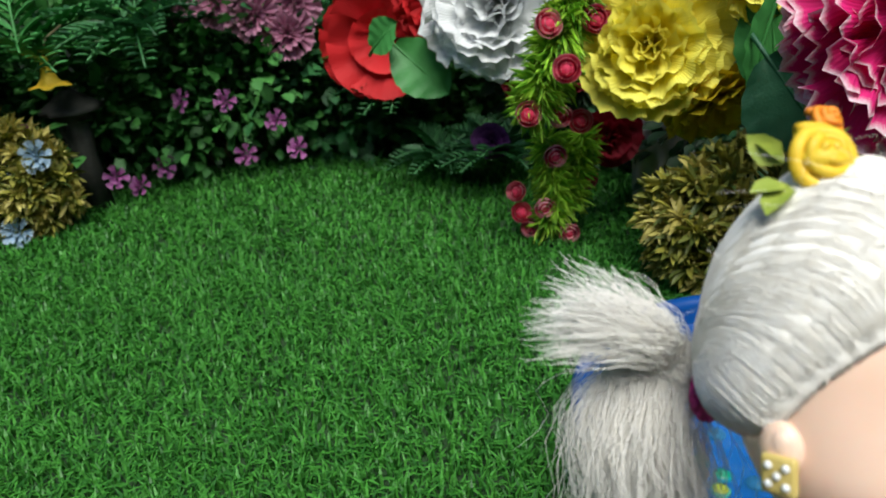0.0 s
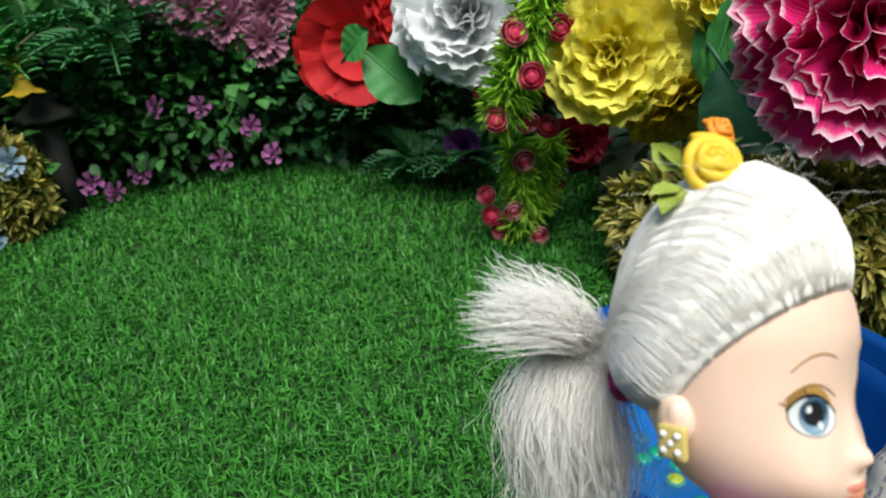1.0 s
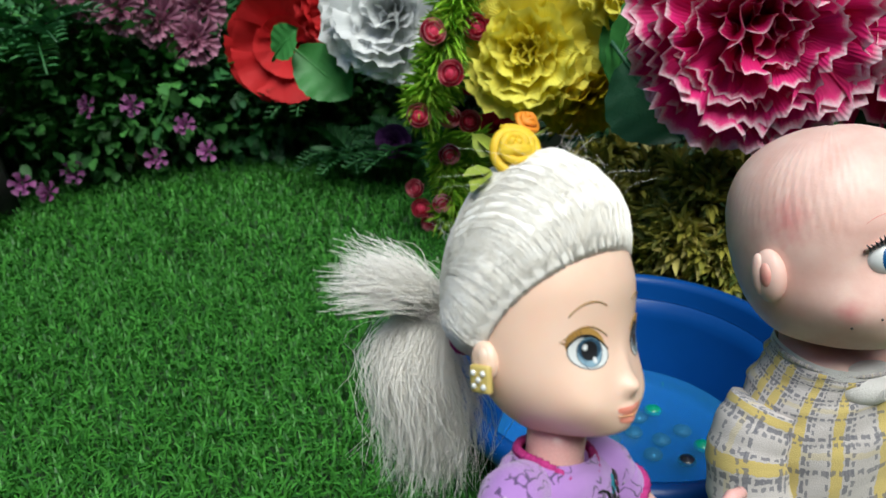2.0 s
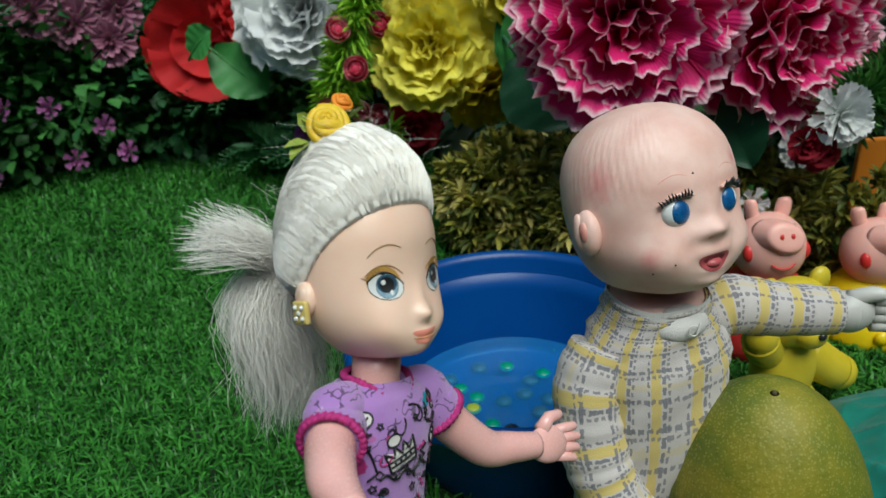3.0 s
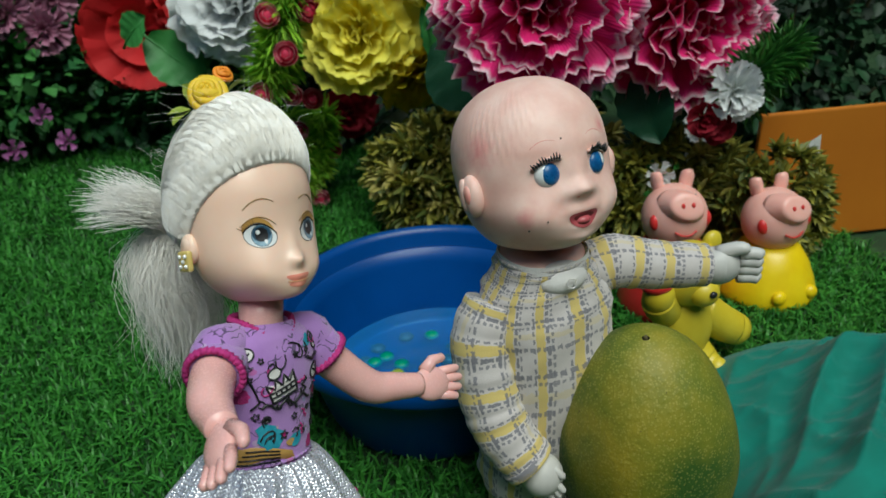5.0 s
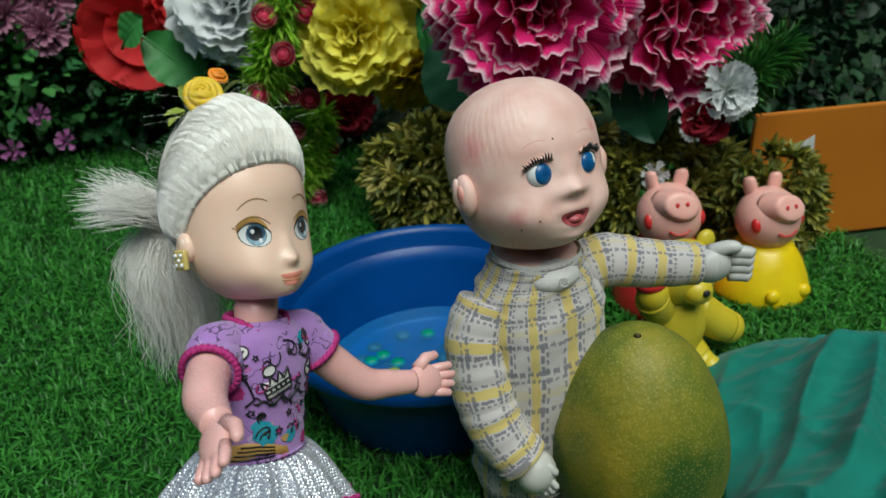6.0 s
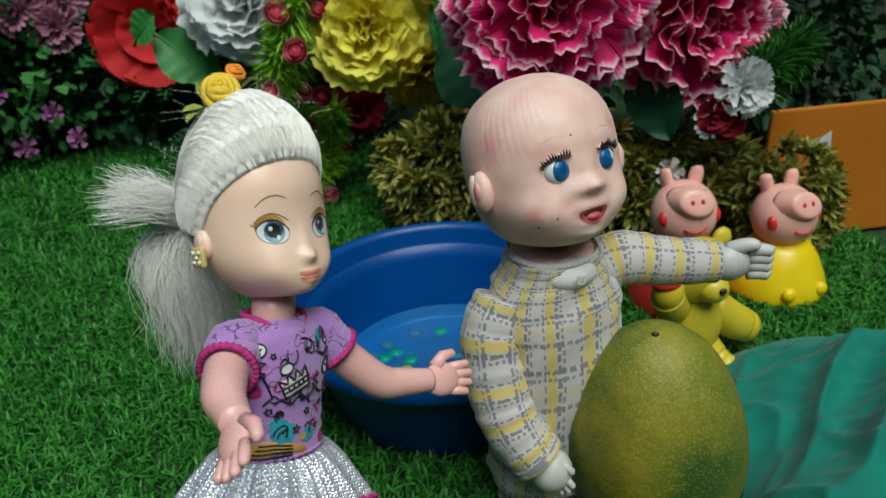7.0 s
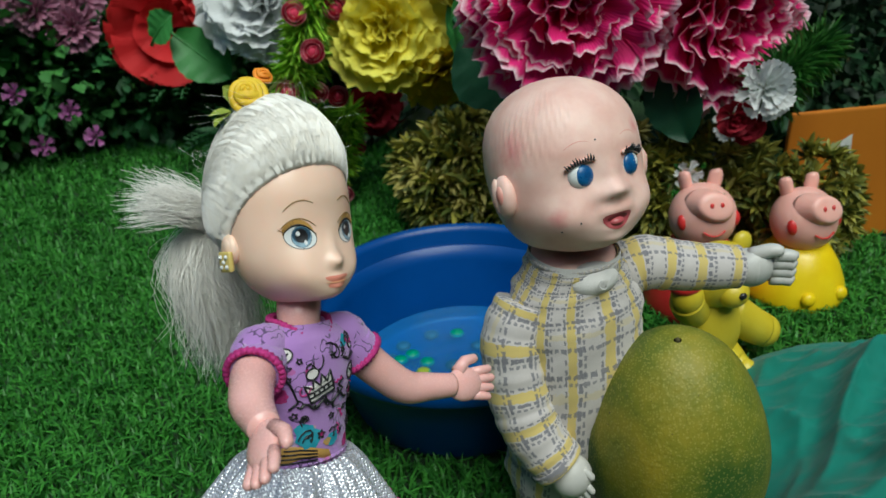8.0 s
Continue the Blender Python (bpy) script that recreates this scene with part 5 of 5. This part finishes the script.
    return solid("fashion_doll", g, mats, "girl doll with white-blond ponytail, printed lilac top and silver tiered skirt", "doll", m)


def turned(place, yaw, pitch, roll, size):
    return Matrix.Translation(place) @ Matrix.Rotation(radians(yaw), 4, "Z") @ Matrix.Rotation(radians(pitch), 4, "X") @ Matrix.Rotation(radians(roll), 4, "Y") @ Matrix.Scale(size, 4)


stance = turned((0.2008, 0.2019, 0.2185), 43, -9.2, 20.5, 0.8)
neck_top = stance @ Vector((0, 0.001, 0.009))
girl_doll(stance @ Matrix.Translation((0, 0, -0.2)), turned(neck_top, 43.5, -15.8, 15.8, 0.77))


def baby_doll(m):
    mats = [BSKIN, BPINK, BHAND, PLAID, WCOT, EYEWHITE, BLUEEYE, INK, LIPR, BROW, PLAIDARM, MOUTH]
    S, P, HD, C, W, EW, E, K, LI, B, CA, MO = range(len(mats))
    g = Geo()
    rows = [(0.1795, 0.008, 0.016, 0.004), (0.182, 0.019, 0.0265, 0.014), (0.187, 0.0285, 0.034, 0.0235), (0.1945, 0.035, 0.0382, 0.0305), (0.2045, 0.0393, 0.0402, 0.0365), (0.216, 0.0408, 0.0395, 0.0415), (0.23, 0.041, 0.0392, 0.044), (0.244, 0.0385, 0.037, 0.0425),
            (0.255, 0.0325, 0.0315, 0.0365), (0.2635, 0.0222, 0.022, 0.0255), (0.2682, 0.01, 0.01, 0.0115), (0.2692, 0.0005, 0.0005, 0.0006)]
    bumps = [(0, 0.2132, 0.0062, 0.13, 0.0042), (0.16, 0.2118, 0.0018, 0.1, 0.0034), (-0.16, 0.2118, 0.0018, 0.1, 0.0034), (0, 0.2215, 0.0018, 0.12, 0.007), (0, 0.2028, 0.0016, 0.24, 0.0028), (0, 0.194, 0.0016, 0.2, 0.0026), (0, 0.1985, -0.0006, 0.16, 0.002), (0, 0.1875, 0.003, 0.25, 0.004),
             (0.62, 0.2015, 0.0034, 0.34, 0.01), (-0.62, 0.2015, 0.0034, 0.34, 0.01), (0.39, 0.2225, -0.0018, 0.22, 0.0065), (-0.39, 0.2225, -0.0018, 0.22, 0.0065), (0.35, 0.235, 0.0006, 0.4, 0.005), (-0.35, 0.235, 0.0006, 0.4, 0.005), (0.33, 0.2045, -0.0012, 0.08, 0.005), (-0.33, 0.2045, -0.0012, 0.08, 0.005)]
    head = head_surface(rows, bumps)

    def skull(u, v):
        az, h = (u - 0.5) * 2 * math.pi, 0.1795 + 0.0896 * v
        comb = 0.0
        if h > 0.228 and abs(az) > 0.75 - (h - 0.228) * 14:
            k = min(1, (h - 0.228) / 0.012)
            comb = 0.00036 * k * math.sin(az * 70 + h * 330 + 3 * math.sin(az * 3)) * (0.4 + 0.6 * abs(math.sin(az * 4.3 + h * 90)))
        return head(az, h, comb)
    g.grid(skull, 168, 84, S, True)
    for sg in (-1, 1):
        az, h = 0.375 * sg, 0.2225
        c = head(az, h, -0.0028)
        g.ball(c, (0.0074, 0.0062, 0.0074), EW, 24, 16)
        look_way = Vector((0.012 + 0.3 * math.sin(az), -1.0, 0.02)).normalized() * 1.0 + Vector((0.12, 0, 0.06))
        look_way.normalize()
        t = look_way.to_track_quat("Z", "Y").to_matrix()
        g.ball(c + look_way * 0.0036, (0.0053, 0.0056, 0.0027), E, 24, 12, t)
        arc(g, head, az, h + 0.0054, 0.0075, 0.0018, S, 0.0009, 0.0012, -0.0016 * sg)
        for k in range(11):
            s = (k / 10 - 0.5) * 2
            a = head(az + s * 0.15, h - 0.0016 * s * sg + 0.0054 + 0.0012 * (1 - s * s), 0.0018)
            b = head(az + s * 0.17 + 0.02 * sg, h - 0.0016 * s * sg + 0.0082 + 0.001 * (1 - s * s) + 0.0008 * math.sin(k * 5), 0.0026)
            g.tube([a, (a + b) / 2 + Vector((0, -0.0004, 0)), b], [0.0006, 0.0005, 0.0002], 5, K)
        arc(g, head, az * 1.02, h + 0.0145, 0.0065, 0.002, P, -0.00012, 0.00025, -0.0008 * sg)
        ear = head(sg * 1.4, 0.2165, 0.0012)
        g.ball(ear, (0.0052, 0.0074, 0.0108), S, 20, 14)
        g.ball(ear + Vector((sg * 0.0036, -0.002, 0.0012)), (0.0019, 0.003, 0.0052), P, 16, 10)
        g.ball(ear + Vector((sg * 0.0034, 0.0018, 0.001)), (0.0026, 0.0034, 0.0086), S, 16, 10)
    decal(g, head, 0, 0.1985, lambda a: (0.0082 * math.cos(a), 0.0042 * math.sin(a) + 0.001 * math.cos(2 * a)), LI, 0.0002)
    decal(g, head, 0, 0.1992, oval(0.0058, 0.0017), MO, 0.0004)
    g.ball(head(0, 0.1972, -0.0012), (0.0046, 0.0038, 0.0024), LI, 18, 12)
    for sg in (-1, 1):
        decal(g, head, sg * 0.09, 0.2098, oval(0.001, 0.0006), P, 0.0002, 2, 12)
    for az, h in ((-0.15, 0.2385), (-0.5, 0.2005), (0.3, 0.186), (-0.75, 0.197)):
        g.ball(head(az, h), 0.0005, K, 8, 6)
    turned_head(g, len(g.v), (0, 0.004, 0.18), 15, 3, 0.95, 0.0055)
    lean = Matrix.Rotation(radians(3), 3, "Z") @ Matrix.Rotation(radians(-15), 3, "X")
    for az, h, size in ((-1.22, 0.2385, 0.0105), (0.62, 0.24, 0.0055), (-0.75, 0.203, 0.007)):
        stain(BSKIN, lean @ (head(az, h) - Vector((0, 0.004, 0.18))) * 0.95 + Vector((0, 0.004, 0.1855)), size, (0.72, 0.24, 0.24))
    # shirt, cuffs and trousers
    g.tube([(0, 0.002, 0.16), (0, 0.001, 0.172), (0, 0, 0.182)], [0.0225, 0.0215, 0.0225], 28, S)
    body_loft(g, [(0.184, 0.0225, 0.0222, 0.001), (0.1795, 0.0236, 0.0228, 0.001)], W, 40)
    g.ball((0, -0.0165, 0.174), (0.0145, 0.009, 0.0085), W, 24, 14)
    body_loft(g, [(0.1815, 0.0232, 0.0222, 0.001), (0.177, 0.0252, 0.0226, 0.001), (0.171, 0.029, 0.0232, 0.001), (0.162, 0.0345, 0.025, 0.0), (0.148, 0.0375, 0.0275, -0.001), (0.125, 0.0385, 0.0295, -0.002), (0.095, 0.0385, 0.03, -0.001), (0.062, 0.038, 0.0295, 0.0), (0.036, 0.0385, 0.0285, 0.0), (0.033, 0.037, 0.027, 0.0)], C, 80, 0.034, (6.2, 6.0))
    for k in range(44):
        a, b = 2 * math.pi * k / 44, 2 * math.pi * (k + 1.1) / 44
        g.tube([(0.0234 * math.cos(a), 0.001 + 0.0224 * math.sin(a), 0.1816), (0.0234 * math.cos(b), 0.001 + 0.0224 * math.sin(b), 0.1816)], [0.0011, 0.0011], 6, C)
    # loose thread at the collar
    g.tube(smooth_path([(0.004, -0.0255, 0.178), (0.001, -0.0268, 0.173), (-0.003, -0.0268, 0.175), (-0.002, -0.0266, 0.1785), (0.002, -0.0268, 0.177), (0.001, -0.027, 0.1745)], 20), [0.00035] * 21, 5, W)
    # hanging right arm
    limb(g, [(-0.03, 0.001, 0.16), (-0.0385, -0.002, 0.142), (-0.0405, -0.011, 0.115), (-0.0385, -0.021, 0.096), (-0.031, -0.032, 0.08)], [0.0145, 0.0168, 0.0168, 0.0158, 0.0142], CA, 32, 60, 0.03, 1.0, (2.2, 4.6))
    limb(g, [(-0.0313, -0.0315, 0.0805), (-0.029, -0.0342, 0.077)], [0.0152, 0.0148], CA, 32, 4, 0, 1.0, (0.3, 0.2))
    hand_shape(g, (-0.0297, -0.0338, 0.078), (0.42, -0.5, -0.75), (0.55, -0.6, 0.35), 0.0165, HD)
    g.ball((-0.0245, -0.0385, 0.071), (0.0115, 0.0105, 0.0125), HD, 18, 12)
    # raised left arm
    limb(g, [(0.028, 0.001, 0.16), (0.041, -0.004, 0.166), (0.064, -0.0135, 0.162), (0.09, -0.0235, 0.159)], [0.0145, 0.0152, 0.0136, 0.0118], CA, 32, 48, 0.026, 1.0, (2.2, 4.6))
    g.tube(smooth_path([(0.095, -0.027, 0.166), (0.102, -0.034, 0.1705), (0.106, -0.039, 0.171)], 6), [0.0045, 0.0044, 0.0042, 0.004, 0.0036, 0.0028, 0.0012], 12, HD)
    limb(g, [(0.088, -0.0228, 0.159), (0.0975, -0.0275, 0.159)], [0.0098, 0.0105], HD, 20, 4)
    g.ball((0.0975, -0.028, 0.159), (0.0135, 0.009, 0.0112), HD, 20, 14)
    for k in range(4):
        a = Vector((0.1045, -0.0335, 0.1665 - 0.0048 * k))
        g.tube(smooth_path([a, a + Vector((0.006, -0.0035, 0)), a + Vector((0.009, -0.0062, -0.0006)), a + Vector((0.0098, -0.0075, -0.001))], 6), [0.0036, 0.0037, 0.0037, 0.0036, 0.0034, 0.0028, 0.0012], 12, HD)
    for sg in (-1, 1):
        limb(g, [(sg * 0.0175, 0, 0.05), (sg * 0.019, 0, 0.025), (sg * 0.019, 0.0, 0.006)], [0.0165, 0.016, 0.0155], C, 28, 14, 0.035, 1.0, (1.4, 1.2))
        g.ball((sg * 0.019, -0.009, 0.0075), (0.0125, 0.02, 0.0085), HD, 18, 12)
    return solid("baby_doll", g, mats, "bald rubber baby doll in yellow and grey plaid, arm raised", "doll", m)


baby_doll(pose(0.334, 0.292, 0, 0, 0, 14) @ Matrix.Scale(0.985, 4))


# ---- papaya ----
def papaya(m):
    rows = [(0.0, 0.012), (0.006, 0.026), (0.02, 0.0395), (0.045, 0.0495), (0.07, 0.0512), (0.095, 0.0465), (0.118, 0.036), (0.133, 0.0235), (0.1405, 0.012), (0.1425, 0.002)]
    at = profile([(z, r, r, r) for z, r in rows])

    def fn(u, v):
        z = 0.1425 * v
        a = 2 * math.pi * u
        r = max(0.001, at(z)[0]) * (1 + 0.028 * math.cos(5 * a + 0.6) * math.sin(math.pi * v) + 0.03 * math.sin(a + 2 * v))
        return (r * math.cos(a), r * math.sin(a), z)
    ob = thing("papaya", "ripening green and yellow papaya standing upright on the grass", "fruit", m)
    part("fruit", Geo().grid(fn, 80, 60, 0, True), PAPAYA, ob)
    part("stem_scar", Geo().tube([(0, 0, 0.141), (0, 0, 0.1432), (0, 0, 0.144)], [0.0015, 0.0012, 0.0006], 12), STEM, ob, "dark dried stem scar")


papaya(pose(0.391, 0.268, -0.002, 2, -9, 30) @ Matrix.Diagonal((0.95, 0.95, 1.04, 1)))


# ---- squeaky toys: each moulded in one piece ----
def toy_pig(m, dress, label, tall):
    mats = [PIGP, dress, TOYRED, INK, EYEWHITE]
    g = Geo()
    hz = tall
    g.ball((0, 0, hz), (0.0275, 0.0262, 0.028), 0, 40, 26)
    g.tube(smooth_path([(0, -0.012, hz + 0.008), (0, -0.022, hz + 0.0095), (0, -0.0285, hz + 0.0105), (0, -0.0305, hz + 0.0108)], 8), [0.021, 0.0198, 0.0184, 0.017, 0.0158, 0.0148, 0.0136, 0.0118, 0.008], 26, 0, 0.78)
    for sg in (-1, 1):
        g.tube(smooth_path([(sg * 0.011, 0.004, hz + 0.022), (sg * 0.013, 0.003, hz + 0.031), (sg * 0.0135, 0.002, hz + 0.0365), (sg * 0.0135, 0.002, hz + 0.0385)], 8), [0.0055, 0.0058, 0.006, 0.006, 0.0057, 0.0052, 0.0045, 0.0033, 0.0015], 16, 0, 0.75)
        g.ball((sg * 0.0042, -0.0305, hz + 0.0115), (0.0017, 0.001, 0.0022), 2, 12, 8)
        g.ball((sg * 0.0215, -0.0125, hz - 0.002), (0.0045, 0.0045, 0.007), 2, 16, 10)
        g.ball((sg * 0.0105, -0.0178, hz + 0.0185), (0.0018, 0.0014, 0.0012), 3, 10, 8)
    g.tube(smooth_path([(-0.009, -0.0235, hz - 0.0105), (-0.004, -0.0245, hz - 0.0135), (0.003, -0.0245, hz - 0.0138), (0.009, -0.0235, hz - 0.0105)], 10), [0.0007] * 11, 6, 2)
    turned_head(g, len(g.v), (0, 0, hz), 18, 0)
    k = hz - 0.024
    lathe(g, [(0.001, k + 0.006), (0.02, k + 0.004), (0.0265, k - 0.002), (0.034, k * 0.72), (0.04, k * 0.42), (0.0432, k * 0.18), (0.0428, 0.004), (0.04, 0.0), (0.001, 0.0)], 48, 1)
    for sg in (-1, 1):
        g.ball((sg * 0.016, -0.038, k * 0.32), (0.0065, 0.005, 0.0065), 1, 16, 10)
    return solid("toy_pig", g, mats, label, "toy", m, "squeaky pig toys")


toy_pig(pose(0.516, 0.487, 0, 0, 0, -6), TOYRED, "pink squeaky pig toy in a red dress", 0.087)
toy_pig(pose(0.609, 0.484, 0, 0, 0, 6), TOYYEL, "pink squeaky pig toy in a yellow bell-shaped dress", 0.072)


def toy_bear(m):
    mats = [BEARY, TOYRED, INK]
    g = Geo()
    g.ball((0, 0, 0.036), (0.0225, 0.018, 0.03), 0, 32, 22)
    g.ball((0, -0.001, 0.074), (0.0255, 0.0205, 0.021), 0, 32, 22)
    g.ball((0, -0.018, 0.068), (0.011, 0.009, 0.0085), 0, 24, 16)
    for sg in (-1, 1):
        g.ball((sg * 0.0195, 0.002, 0.0905), (0.0075, 0.005, 0.0075), 0, 18, 12)
        g.ball((sg * 0.0095, -0.0192, 0.0785), (0.0017, 0.0012, 0.002), 2, 10, 8)
        limb(g, [(sg * 0.008, -0.002, 0.02), (sg * 0.014, -0.012, 0.01), (sg * 0.017, -0.02, 0.0085)], [0.012, 0.011, 0.0085], 0, 18, 10)
        g.ball((sg * 0.0172, -0.0212, 0.0085), (0.0088, 0.0088, 0.0085), 0, 18, 12)
    limb(g, [(0.014, 0, 0.046), (0.03, -0.004, 0.033), (0.042, -0.006, 0.026)], [0.0125, 0.0125, 0.0115], 0, 18, 10)
    g.ball((0.0445, -0.006, 0.0245), (0.0115, 0.0108, 0.0112), 0, 18, 12)
    limb(g, [(-0.014, 0, 0.05), (-0.026, -0.006, 0.06), (-0.03, -0.008, 0.066)], [0.011, 0.0115, 0.0115], 0, 18, 10)
    g.ball((-0.0305, -0.009, 0.069), (0.011, 0.0105, 0.0115), 0, 18, 12)
    g.ball((-0.0325, -0.008, 0.0775), (0.0115, 0.0105, 0.0068), 1, 18, 12)
    g.ball((0, -0.0268, 0.0705), (0.003, 0.002, 0.0022), 2, 12, 8)
    return solid("toy_bear", g, mats, "mustard yellow squeaky bear toy with one red mitten", "toy", m)


toy_bear(pose(0.479, 0.395, 0.0, 0, 0, 10) @ Matrix.Diagonal((1.04, 1.04, 1.18, 1)))


# ---- heap of teal net cloth ----
def net_cloth():
    def ridge(x, y, k, ph):
        q = Vector((x * k + ph, y * k * 1.7 - ph, ph))
        return (1 - min(1, abs(noise.noise(q)) * 2.2)) ** 2

    def folds(x, y, ph):
        wx, wy = x + 0.03 * noise.noise(Vector((x * 9, y * 9, ph))), y + 0.03 * noise.noise(Vector((y * 9, x * 9, ph + 4)))
        return 0.02 * ridge(wx + 0.5 * wy, wy - 0.6 * wx, 9, ph) + 0.009 * ridge(wx - 0.4 * wy, wy + 0.3 * wx, 22, ph + 7) + 0.003 * ridge(wx + 0.9 * wy, wy, 55, ph + 2)

    def layer(x0, wide, y0, deep, high, ph):
        def fn(u, v):
            x, y = x0 + wide * u, y0 + deep * v
            x += 0.075 * v ** 1.8 * (1 - u) - 0.012 * math.sin(7 * v + ph) + 0.008 * math.sin(15 * v + 2 * ph)
            y += 0.03 * u + 0.012 * math.sin(9 * u + ph) * v
            rise = math.sin(math.pi / 2 * min(1, u * 3.2)) ** 0.8 * math.sin(math.pi / 2 * min(1, (1 - v) * 2.6)) ** 0.8
            return (x, y, 0.008 + rise * (high * (0.75 + 0.25 * math.sin(4 * u + ph)) + folds(x, y, ph)) + 0.002 * math.sin(40 * v + 31 * u) * (1 - rise))
        return Geo().grid(fn, 170, 130)
    ob = thing("net_cloth", "crumpled teal green net cloth lying on the grass", "cloth", Matrix.Identity(4))
    for x0, wide, y0, deep, high, ph in ((0.408, 0.42, 0.15, 0.225, 0.042, 0.4), (0.425, 0.4, 0.14, 0.2, 0.03, 2.3)):
        sd = part("net_layer", layer(x0, wide, y0, deep, high, ph), NET, ob).modifiers.new("thickness", "SOLIDIFY")
        sd.thickness = 0.0005
    return ob


net_cloth()
